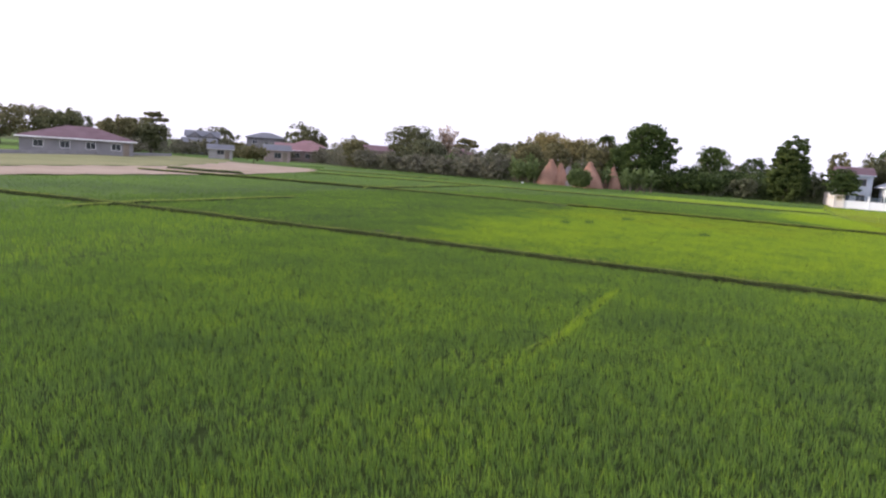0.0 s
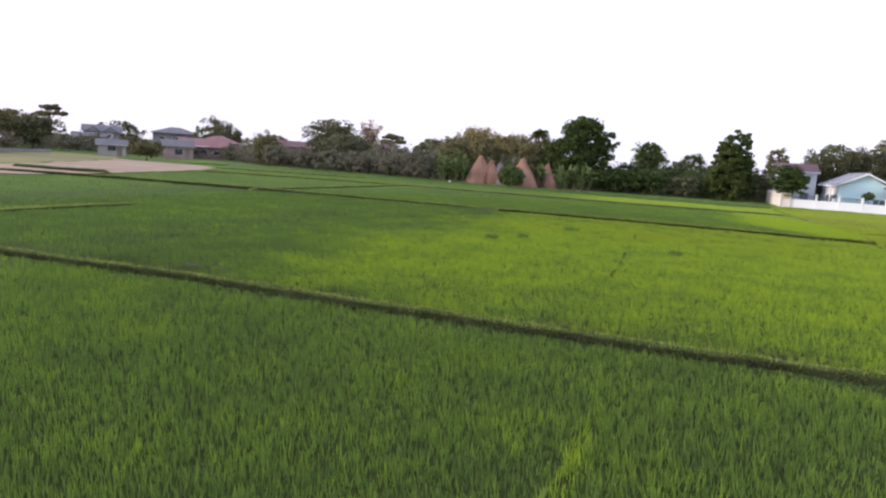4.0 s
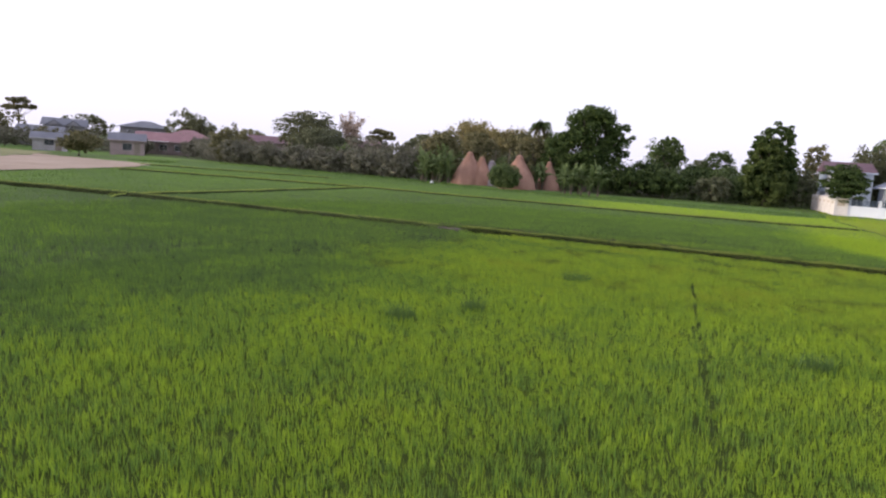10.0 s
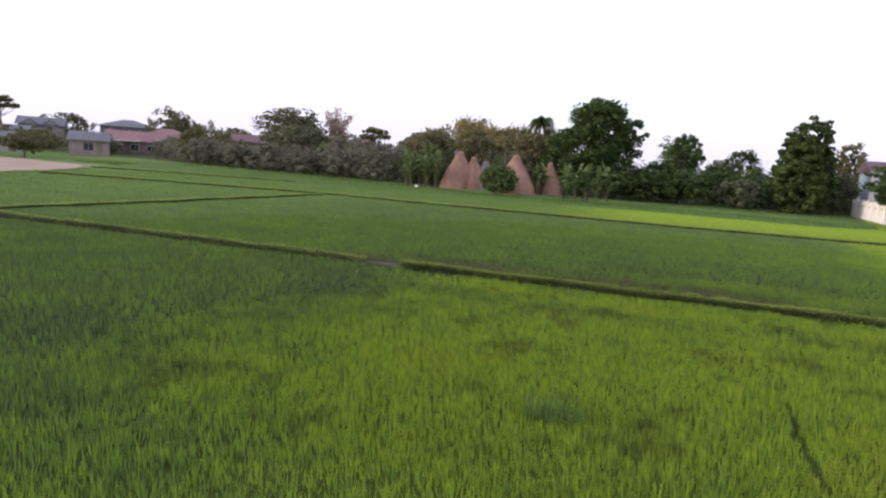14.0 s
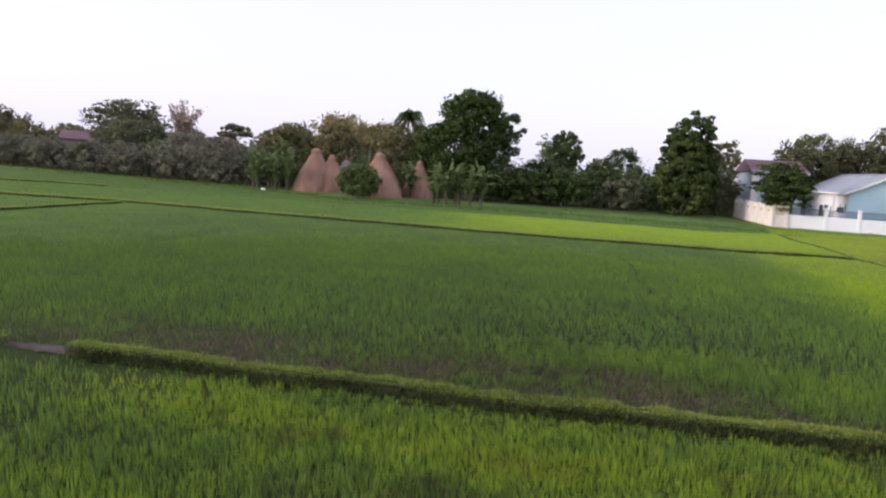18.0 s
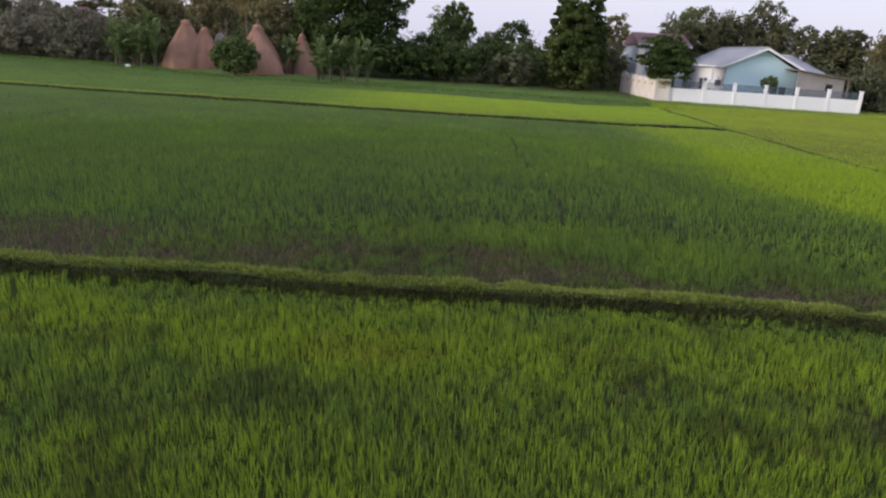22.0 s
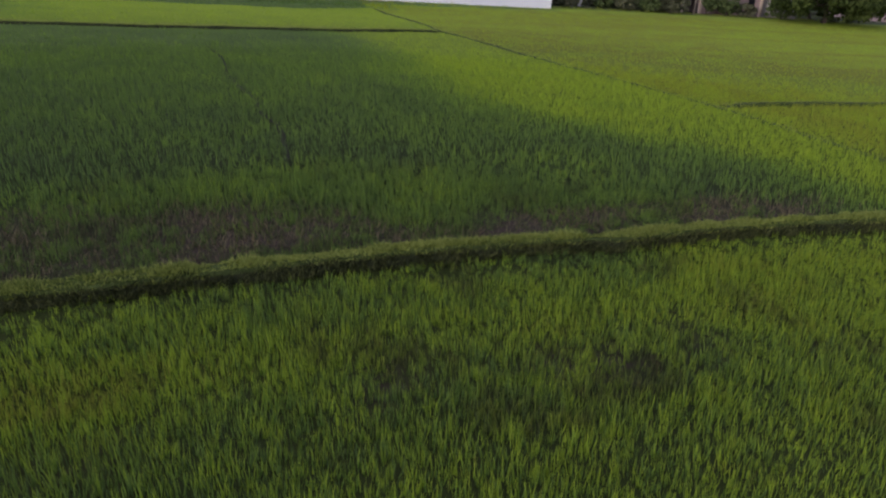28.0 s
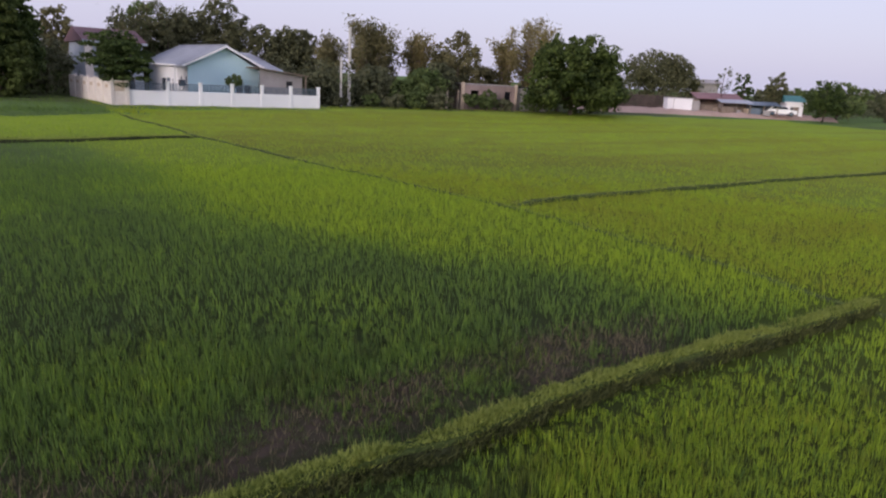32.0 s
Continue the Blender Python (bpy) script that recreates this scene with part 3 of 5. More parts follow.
bund(SPUR, 0.3, 0.11, 0.25, 60, GRASSY, M_TURF, M_TURF)


def mud_patch(x, y, rx, ry, rz, seed, high=0.05):
    """A low irregular heap of wet mud."""
    bm = bmesh.new()
    rings = [[bm.verts.new((rx * q * k * math.cos(a), ry * q * k * math.sin(a), z + 0.25 * z * math.sin(5 * a + 9 * q + seed))) for a, k in
              ((2 * math.pi * i / 22, 1 + 0.25 * math.sin(3 * i + seed) + 0.15 * math.sin(7 * i)) for i in range(22))] for q, z in ((1.0, -0.04), (0.85, high * 0.6), (0.55, high), (0.2, high * 0.9))]
    for r0, r1 in zip(rings, rings[1:]):
        for j in range(22):
            bm.faces.new((r0[j], r0[(j + 1) % 22], r1[(j + 1) % 22], r1[j]))
    bm.faces.new(rings[-1])
    ob = part("mud_patch", bm, M_WATER, smooth=True)
    ob.matrix_world = pose(x, y, 0.03, 0, 0, rz)
    return tagged(ob, "patch of wet bare mud beside the bund", "mud patch")


for i, (wx, wy, wa, wb, wr) in enumerate(((-14.7, 26.0, 0.3, 0.1, 10), (-13.8, 26.2, 0.22, 0.08, -5), (-14.6, 24.75, 0.4, 0.12, 8), (-17.2, 57.40, 0.6, 0.11, 8))):
    mud_patch(wx, wy, wa, wb, wr, i, 0.16 if wa > 0.6 else 0.05)


# ---- rice ----
# Last track is a furrow; its pale strip stands in for sunlit stems.
TRACKS = (([(-4.45, 32), (-4.57, 35.2), (-4.82, 37.9), (-5.01, 40), (-5.37, 43.7), (-5.84, 48.6), (-6.11, 51.2)], 0.05), ([(-6.45, 62.4), (-6.46, 65), (-6.7, 66.8), (-7.02, 69.7), (-7.45, 72.5), (-7.7, 75.7), (-8.4, 80)], 0.055), ([(-15.25, 48.6), (-15.3, 49.3), (-15.38, 51.1), (-15.64, 54.4)], 0.024), ([(-2.08, 12), (-2.14, 13.6), (-2.19, 14.6), (-2.44, 17.5), (-2.59, 19)], 0.026))
# The second strip's pale colour stands in for sky mirrored on water.
for (pts, w), track_m in zip(TRACKS[1:], (M_RUT, M_SKYSHINE, M_TURFLOW)):
    q_ = resample(pts, 0.25)
    u_ = np.stack([np.ones(len(q_)), np.zeros(len(q_))], 1)
    q_[:, 0] += (0.03 if w > 0.04 else 0.008) * np.sin(q_[:, 1] * 2.3)
    rut = arrays("track", *strip(q_, u_, [(-1.0, 0.9), (-0.45, 1.0), (0.1, 0.95), (0.6, 1.0), (1.0, 0.9)], w, 0.03, 0.2, 0.25), track_m)
    tagged(rut, "narrow trodden track through the rice", "track", kind="structure")

WEEDS = ((-8.96, 47.5, 0.27), (-10.85, 40.1, 0.2), (-3.25, 41.5, 0.2), (-9.95, 41.8, 0.17))


def bund_free(x, y):
    ok = np.ones(len(x), bool)
    for pts, up_, dn in ((BUND_1, 0.17, 0.22), (BUND_2, 0.14, 0.14), (BUND_3, 0.2, 0.22)):
        d = y - np.interp(x, *zip(*pts))
        ok &= (d > up_) | (d < -dn)
    r = np.interp(y, *zip(*[(q, p) for p, q in RIDGE[::-1]]))
    ok &= ((x - r > 0.16) | (x - r < -0.08)) | (y > 104)
    ok &= ~((np.abs(y - np.interp(x, *zip(*SPUR))) < 0.22) & (x > 6.5))
    ok &= ~((np.abs(x + 36.5) < 0.3) & (y > 55.5) & (y < 84.5)) & ~((np.abs(x + 29) < 0.3) & (y > 19) & (y < 38))
    for pts, w in TRACKS:
        ys_ = [q for _, q in pts]
        ok &= ~((np.abs(x - np.interp(y, ys_, [p for p, _ in pts]) - (0.03 if w > 0.04 else 0.008) * np.sin(y * 2.3)) < w) & (y > ys_[0]) & (y < ys_[-1]) & (np.sin(y * 1.7 + ys_[0]) > -0.93))
    for wx, wy, wr in WEEDS:
        ok &= np.hypot((x - wx) / 1.5, y - wy) > wr
    return ok


def sow(name, label, seed, spacing, rmin, rmax, per, h, w, lo, hi, hill=0.06, vary=0.24, land=paddy_edge, dry=0.0, clump=0.5, lean=0.7, old=0.06):
    """Sows rice in hills over a stretch of the plan, between two distances from the flight lane."""
    rg = np.random.default_rng(seed)
    xs, ys = np.meshgrid(np.arange(lo[0], hi[0], spacing), np.arange(lo[1], hi[1], spacing))
    x = xs.ravel() + rg.uniform(-0.5, 0.5, xs.size) * spacing
    y = ys.ravel() + rg.uniform(-0.5, 0.5, xs.size) * spacing
    d = lane_distance(x, y) + rg.normal(0, 1, len(x)) * (0.7 + 0.12 * rmin)
    keep = ((d >= rmin) | (rmin == 0)) & (d < rmax) & land(x, y)
    x, y = x[keep], y[keep]
    thin = np.clip(bareness(x, y), 0, 1) * 0.62 + clump * (0.22 * step(wave(x, y, 2.0, 17), 0.45, 0.9) + 0.2 * step(wave(x, y, 8.0, 19), 0.2, 0.75))
    thin = thin + 0.45 * margin(x, y)
    ok = bund_free(x, y) & (rg.random(len(x)) > thin)
    x, y = x[ok], y[ok]
    vig = 1 + 0.6 * vary * wave(x, y, 1.3, 12) + clump * 0.3 * wave(x, y, 7.0, 13) + 0.6 * vary * rg.normal(0, 1, len(x)) - 0.4 * np.clip(bareness(x, y), 0, 1) - 0.42 * margin(x, y)
    tone = 0.1 * rg.normal(0, 1, len(x)) + 0.13 * wave(x, y, 1.1, 31) - 0.16 * margin(x, y) + clump * (0.08 * wave(x, y, 2.3, 37) + 0.2 * wave(x, y, 4.5, 33) + 0.17 * wave(x, y, 9.5, 35))
    tone = tone * np.where(y > np.interp(x, *zip(*BUND_2)), 0.55, np.where(y < np.interp(x, *zip(*BUND_1)), 0.65, 1.0))
    x, y, vig, tone = (np.repeat(q, per) for q in (x, y, vig, tone))
    n = len(x)
    dx, dy = rg.normal(0, hill, n), rg.normal(0, hill, n)
    x, y = x + dx, y + dy
    fan = np.where(rg.random(n) < 0.5, rg.normal(2.9, 0.8, n), np.arctan2(dy, dx) + rg.normal(0, 0.5, n))      # the breeze leans them west
    # The old share: random blades darkened for the shade deep among the plants.
    dim_blade = rg.random(n) < old
    hh = h * np.clip(vig, 0.45, 1.7) * rg.uniform(0.6, 1.15, n) * np.where(dim_blade, 0.8, 1.0)
    v, f = blades(np.column_stack([x, y, np.zeros(n)]), hh, w * rg.uniform(0.7, 1.3, n), rg, lean, fan)
    # Base-to-tip tone is painted: dark roots for shade, light tips for highlights.
    ripe_shade = np.repeat(ripeness(x, y) + tone + np.where(dim_blade, -0.42, 0.42 * old), 3) + np.tile([-0.22, -0.22, 0.2], n)
    bare = np.repeat(np.clip(bareness(x, y) * 0.6 + dry * ((rg.random(n) < 0.12) + step(wave(x, y, 1.7, 41) + 0.5 * wave(x, y, 6.0, 42), 0.45, 0.95)), 0, 0.75), 3)
    return tagged(arrays(name, v, f, M_BLADE, attrs={"ripe_shade": ripe_shade, "bare": bare}), label, "rice crop", kind="stuff")


RICE = "young green rice plants standing densely in the paddy"
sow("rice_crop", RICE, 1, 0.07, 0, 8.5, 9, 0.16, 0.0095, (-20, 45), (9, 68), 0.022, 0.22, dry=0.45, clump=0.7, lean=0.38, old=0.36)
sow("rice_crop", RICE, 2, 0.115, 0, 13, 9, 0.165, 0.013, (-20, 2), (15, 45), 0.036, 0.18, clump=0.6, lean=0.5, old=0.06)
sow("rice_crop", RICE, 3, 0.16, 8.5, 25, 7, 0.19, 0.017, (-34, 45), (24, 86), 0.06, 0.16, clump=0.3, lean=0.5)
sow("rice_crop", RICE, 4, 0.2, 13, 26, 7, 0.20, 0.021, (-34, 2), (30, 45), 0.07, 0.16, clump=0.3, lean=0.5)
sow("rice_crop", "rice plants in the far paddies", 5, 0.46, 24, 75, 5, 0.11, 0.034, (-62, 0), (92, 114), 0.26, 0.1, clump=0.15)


def verge(x, y):
    """The grassy margin between the paddies and the trees."""
    return ~paddy_edge(x, y) & (y < np.interp(x, [-80, -44, -31, -21, -12, 3.5, 4.5, 30, 60], [111, 110, 104, 107, 119, 124, 112, 118, 118])) & (x < 60) & (y > 95) & (x > -80)


tagged(sow("grass", "rank dark green grass along the field edge", 6, 0.5, 20, 90, 9, 0.24, 0.055, (-80, 95), (60, 125), 0.2, 0.25, verge), category="grass")

def dead_stalks(seed, n):
    """Withered stalks standing on the bare strip beyond the near bund."""
    rg = np.random.default_rng(seed)
    x = rg.uniform(-21, 4, n)
    y = np.interp(x, *zip(*BUND_2)) + rg.uniform(0.15, 3.2, n)
    ok = rg.random(n) < np.clip(bareness(x, y), 0, 1)
    x, y = x[ok], y[ok]
    v, f = blades(np.column_stack([x, y, np.zeros(len(x))]), rg.uniform(0.05, 0.15, len(x)), rg.uniform(0.007, 0.016, len(x)), rg, 1.1)
    return tagged(arrays("dead_stalks", v, f, M_STALK), "withered brown rice stalks on bare mud", "stalks", kind="stuff")


dead_stalks(77, 34000)

for i, (wx, wy, wr) in enumerate(WEEDS):
    rg = np.random.default_rng(900 + i)
    n = int(1000 * wr)
    u, a = np.sqrt(rg.random(n)) * wr * 1.05, rg.uniform(0, 2 * math.pi, n)
    v, f = blades(np.column_stack([wx + 1.5 * u * np.cos(a), wy + u * np.sin(a), np.zeros(n)]), rg.uniform(0.2, 0.38, n), rg.uniform(0.012, 0.03, n), rg, 0.9)
    tagged(arrays("weed_tuft", v, f, M_BLADE, attrs={"ripe_shade": np.full(len(v), 0.06), "bare": np.zeros(len(v))}), "dark green weed patch in the rice", "weeds", kind="stuff")


# ---- trees ----
def crown(rg, cx, cy, z0, z1, rx, clumps, per, leaf, spread=0.2, shell=0.45, droop=0.0, flat=1.0, lobes=7):
    """Leaf faces gathered in clumps within an uneven, lobed crown."""
    cz, rz = (z0 + z1) / 2, (z1 - z0) / 2
    lob = rg.normal(0, 1, (lobes, 3))
    lob /= np.linalg.norm(lob, axis=1)[:, None]
    amp = rg.uniform(-0.42, 0.36, lobes)
    rx, rz = rx * 0.9, rz * 0.92
    u = rg.normal(0, 1, (clumps, 3))
    u /= np.linalg.norm(u, axis=1)[:, None]
    rad = (shell + (1 - shell) * rg.random(clumps) ** 0.6) * (1 + (np.clip(u @ lob.T, 0, 1) ** 2 @ amp))
    rad = np.clip(rad, 0.1, 1.22)
    c = u * rad[:, None] * np.array([rx, rx, rz]) + np.array([cx, cy, cz])
    size = rg.uniform(0.6, 1.3, clumps) * spread * 1.25 * min(rx, rz * 1.3)
    n = clumps * per
    cc, ss = np.repeat(c, per, 0), np.repeat(size, per)
    q = rg.normal(0, 1, (n, 3)) + np.array([0, 0, 0.35])
    q /= np.linalg.norm(q, axis=1)[:, None]
    off = q * (ss * rg.normal(0.92, 0.14, n))[:, None] * np.array([1, 1, 0.8 * flat])
    pts = cc + off
    pts[:, 2] -= droop * np.linalg.norm(off[:, :2], axis=1)
    pts[:, 2] = np.maximum(pts[:, 2], 0.15 + 0.2 * rg.random(n))
    nn = q + rg.normal(0, 0.45, (n, 3))                       # leaves lie over the clump's surface
    a = np.cross(nn, rg.normal(0, 1, (n, 3)))
    a /= np.linalg.norm(a, axis=1)[:, None] + 1e-6
    b = np.cross(nn, a)
    b /= np.linalg.norm(b, axis=1)[:, None] + 1e-6
    L = leaf * rg.uniform(0.6, 1.3, n)[:, None]
    v = np.stack([pts - a * L, pts + b * L * 0.5, pts + a * L, pts - b * L * 0.5], 1).reshape(-1, 3)
    return v, np.arange(n * 4).reshape(-1, 4), c


def limbs(rg, h0, r0, targets, top, lean=(0, 0)):
    """A tapered trunk with limbs that reach towards the crown."""
    bm = bmesh.new()
    mid = (lean[0] * 0.4 + rg.normal(0, 0.08), lean[1] * 0.4 + rg.normal(0, 0.08), h0 * 0.55)
    fork = Vector((lean[0], lean[1], h0))
    tube(bm, [(0, 0, -0.15), (0, 0, 0.2), mid, fork, (lean[0], lean[1], top)], [r0 * 1.5, r0 * 1.1, r0 * 0.85, r0 * 0.7, r0 * 0.12], 8)
    for t in targets:
        t = Vector(t)
        s = fork + Vector((0, 0, rg.uniform(-0.15, 0.35) * (top - h0)))
        m = s.lerp(t, 0.5) + Vector((0, 0, -0.08 * (t - s).length + rg.normal(0, 0.1)))
        tube(bm, [s, m, t], [r0 * 0.42, r0 * 0.28, r0 * 0.06], 5)
    return bm


def tree(name, label, x, y, h, rx, material, seed, base=0.25, clumps=90, per=45, leaf=0.2, trunk=0.2, nlimb=6, rz=0.0, z=0.1, **kw):
    """A tree: trunk with limbs, and a crown of many leaves."""
    rg = np.random.default_rng(seed)
    ob = root(name, x, y, z, rz)
    v, f, c = crown(rg, 0, 0, h * base, h, rx, int(clumps * 1.7), int(per * 0.66), leaf * 0.76, **{"spread": 0.145, **kw})
    pick = c[rg.choice(len(c), nlimb, replace=False)] * np.array([0.85, 0.85, 0.97])
    part("trunk", limbs(rg, h * max(base, 0.18) * 0.9 + 0.2, trunk, pick, h * 0.82), M_BARK, ob, smooth=True)
    arrays("crown", v, f, material, ob)
    return tagged(ob, label, "tree", kind="")


def lobed_tree(name, label, x, y, lobes, material, seed, clumps, per, leaf, trunk, spread=0.26, z=0.1):
    """A large tree whose crown is several swelling masses: (dx, dy, bottom, top, radius)."""
    rg = np.random.default_rng(seed)
    ob = root(name, x, y, z)
    V, F, C, n0 = [], [], [], 0
    vol = sum(l[4] ** 2 for l in lobes)
    for dx, dy, z0, z1, r in lobes:
        v, f, c = crown(rg, dx, dy, z0, z1, r, max(12, int(1.8 * clumps * r * r / vol)), int(per * 0.56), leaf, spread=spread * 0.68, shell=0.5)
        V.append(v)
        F.append(f + n0)
        C.append(c[:3] * np.array([0.9, 0.9, 0.95]))
        n0 += len(v)
    top = max(l[3] for l in lobes)
    part("trunk", limbs(rg, top * 0.25, trunk, np.concatenate(C), top * 0.8), M_BARK, ob, smooth=True)
    arrays("crown", np.concatenate(V), np.concatenate(F), material, ob)
    return tagged(ob, label, "tree")


def bamboo(name, label, x, y, h, rx, material, seed, culms=16, per=170, leaf=0.34, z=0.1):
    """A bamboo clump: arching culms with feathery leaves."""
    rg = np.random.default_rng(seed)
    ob = root(name, x, y, z)
    P = []
    for i in range(culms):
        a, r = rg.uniform(0, 2 * math.pi), rx * rg.uniform(0.25, 1.0)
        hh = h * rg.uniform(0.62, 1.0) * (1.05 - 0.25 * r / rx)
        q = np.array([[0.12 * r * math.cos(a), 0.12 * r * math.sin(a), 0], [0.25 * r * math.cos(a), 0.25 * r * math.sin(a), hh * 0.45],
                      [0.55 * r * math.cos(a), 0.55 * r * math.sin(a), hh * 0.82], [r * math.cos(a), r * math.sin(a), hh * 0.97]])
        part("culm", tube(bmesh.new(), [tuple(p) for p in q], [0.07, 0.06, 0.04, 0.012], 5), M_WOOD, ob)
        t = rg.uniform(0.12, 1.0, per) ** 0.8 * 3
        k = np.clip(t.astype(int), 0, 2)
        pos = q[k] + (q[k + 1] - q[k]) * (t - k)[:, None]
        P.append(pos + rg.normal(0, 1, (per, 3)) * np.array([0.55, 0.55, 0.4]) * (0.5 + 0.25 * rx / 3))
    pts = np.concatenate(P)
    n = len(pts)
    pts[:, 2] = np.maximum(pts[:, 2], 0.3)
    a = rg.normal(0, 1, (n, 3)) + np.array([0, 0, -0.9])
    a /= np.linalg.norm(a, axis=1)[:, None]
    b = np.cross(a, rg.normal(0, 1, (n, 3)))
    b /= np.linalg.norm(b, axis=1)[:, None] + 1e-6
    L = leaf * rg.uniform(0.6, 1.4, n)[:, None]
    arrays("foliage", np.stack([pts - a * L, pts + b * L * 0.3, pts + a * L, pts - b * L * 0.3], 1).reshape(-1, 3), np.arange(n * 4).reshape(-1, 4), material, ob)
    return tagged(ob, label, "bamboo")


def undergrowth(line, seed, n, height, depth, material, label):
    """A tangled belt of low growth along the edge of the woods."""
    rg = np.random.default_rng(seed)
    n = int(1.5 * n)
    p = resample(line, 0.5)
    i = rg.integers(0, len(p) - 1, n)
    x = p[i, 0] + rg.normal(0, depth * 0.5, n)
    y = p[i, 1] + rg.normal(0, depth * 0.5, n)
    top = height * (0.75 + 0.38 * wave(x, y, 0.55, seed) + 0.14 * wave(x, y, 2.1, seed + 3))
    z = 0.1 + np.clip(top, 0.5, None) * rg.random(n) ** 0.75
    pts = np.column_stack([x, y, z])
    a = rg.normal(0, 1, (n, 3)) + np.array([0, 0, -0.3])
    a /= np.linalg.norm(a, axis=1)[:, None]
    b = np.cross(a, rg.normal(0, 1, (n, 3)))
    b /= np.linalg.norm(b, axis=1)[:, None] + 1e-6
    L = rg.uniform(0.09, 0.22, n)[:, None]
    v = np.stack([pts - a * L, pts + b * L * 0.45, pts + a * L, pts - b * L * 0.45], 1).reshape(-1, 3)
    return tagged(arrays("undergrowth", v, np.arange(n * 4).reshape(-1, 4), material), label, "undergrowth", kind="stuff")


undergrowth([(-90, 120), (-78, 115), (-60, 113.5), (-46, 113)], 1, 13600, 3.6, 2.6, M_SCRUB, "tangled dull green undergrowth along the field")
undergrowth([(-46, 114), (-33, 120), (-20, 121), (-8, 124), (2, 128)], 2, 17000, 3.8, 2.6, M_LEAF, "dark tangled undergrowth below the trees")
undergrowth([(-60, 130), (-40, 128), (-20, 132), (0, 138), (10, 136)], 3, 13600, 5.0, 3.5, M_SHRUB, "dark thicket inside the woods")
undergrowth([(0, 134), (12, 135), (22, 130), (26, 118)], 4, 10200, 4.5, 2.5, M_SHRUB, "dark thicket behind the house")
undergrowth([(23, 121.5), (30, 122.5), (40, 125.5), (50, 127), (66, 129)], 5, 11900, 3.2, 2.2, M_SHRUB, "scrubby thicket beyond the wall")
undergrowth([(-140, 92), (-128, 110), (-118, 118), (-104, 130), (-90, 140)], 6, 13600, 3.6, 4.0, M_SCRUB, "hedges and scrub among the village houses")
undergrowth([(60, 128), (84, 140), (104, 132), (112, 116), (150, 126), (220, 160)], 7, 11900, 3.6, 4.0, M_SHRUB, "distant scrub beyond the sheds")

# the grove by the haystacks
lobed_tree("mango_tree", "tall broad mango tree with dense dark crown", -24.4, 117.8, ((0.5, 0, 5.6, 11.4, 3.6), (-1.6, 0, 1.6, 8.6, 4.0), (2.0, -0.4, 0.9, 6.8, 3.6), (3.2, 0.6, 4.6, 8.6, 2.2)), M_MANGO, 11, 230, 88, 0.215, 0.34)
lobed_tree("mango_tree", "dense dark tree with crown reaching the ground", -2.6, 121.5, ((0.6, 0, 5.0, 10.0, 2.2), (-1.4, 0.2, 5.0, 8.6, 1.8), (0.2, 0, 2.6, 8.4, 2.9), (0.0, -0.3, 0.2, 5.8, 3.5)), M_MANGO, 12, 270, 76, 0.205, 0.3, 0.2)
lobed_tree("creeper_tree", "leaning tree mass overgrown with pale creepers", -3.1, 119.2, ((0.1, 0.3, 2.6, 8.9, 2.1), (-0.7, 0, 0.2, 6.2, 2.5), (0.9, 0.2, 0.2, 5.4, 2.3)), M_VINE, 13, 190, 62, 0.2, 0.18, 0.2)
tree("broadleaf_tree", "dark rounded tree before the village", -70.5, 126, 7.0, 4.6, M_SHRUB, 29, 0.05, 130, 48, 0.27, 0.25, 6, shell=0.55)
tree("broadleaf_tree", "dark green tree among the low woods", -20.0, 168, 9.8, 4.0, M_LEAF, 14, 0.3, 80, 45, 0.32, 0.25)
tree("clipped_tree", "small round dark tree behind the field", -8.7, 138, 6.9, 2.4, M_MANGO, 15, 0.15, 80, 50, 0.22, 0.16, shell=0.7, spread=0.2)
tree("broadleaf_tree", "spreading tree with thin upper twigs", -80.8, 137, 10.6, 6.6, M_WOODS, 16, 0.2, 150, 50, 0.3, 0.3, 14, shell=0.2, flat=0.35, spread=0.2)
bamboo("bamboo_clump", "tawny bamboo plumes beside a tree", -74.6, 140.5, 12.0, 2.8, M_TAWNY, 17, 14, 110)
bamboo("bamboo_clump", "yellowish bamboo clump behind the haystacks", -57, 160, 12.0, 6.5, M_BAMBOO, 18, 30, 190, 0.42)
bamboo("bamboo_clump", "yellowish bamboo clump behind the haystacks", -48, 152, 10.8, 5.0, M_BAMBOO, 19, 24, 190, 0.40)
bamboo("bamboo_clump", "olive bamboo clump at the wood's edge", -53, 136, 8.2, 3.8, M_OLIVE, 20, 20, 190, 0.36)
bamboo("bamboo_clump", "olive bamboo clump at the wood's edge", -38.5, 135, 9.2, 3.6, M_OLIVE, 21, 20, 180, 0.36)
tree("broadleaf_tree", "olive green tree behind the haystacks", -43, 128, 7.4, 3.6, M_OLIVE, 22, 0.1, 90, 45, 0.3)
tree("broadleaf_tree", "olive tree close behind the banana plants", -43.4, 114.6, 7.2, 3.4, M_OLIVE, 34, 0.05, 110, 46, 0.25, 0.2, 8)
tree("broadleaf_tree", "dark tree beside the mango", -30, 122, 8.2, 3.2, M_LEAF, 23, 0.1, 90, 45, 0.3)
tree("broadleaf_tree", "low dark tree in the woods", -17, 122.5, 4.5, 3.4, M_MANGO, 24, 0.05, 100, 45, 0.27)
tree("broadleaf_tree", "low dark tree in the woods", -11.5, 125, 4.3, 3.2, M_MANGO, 25, 0.05, 100, 45, 0.27)
tree("broadleaf_tree", "taller dark tree in the woods", -16.1, 134, 7.9, 2.1, M_MANGO, 26, 0.1, 80, 45, 0.28)
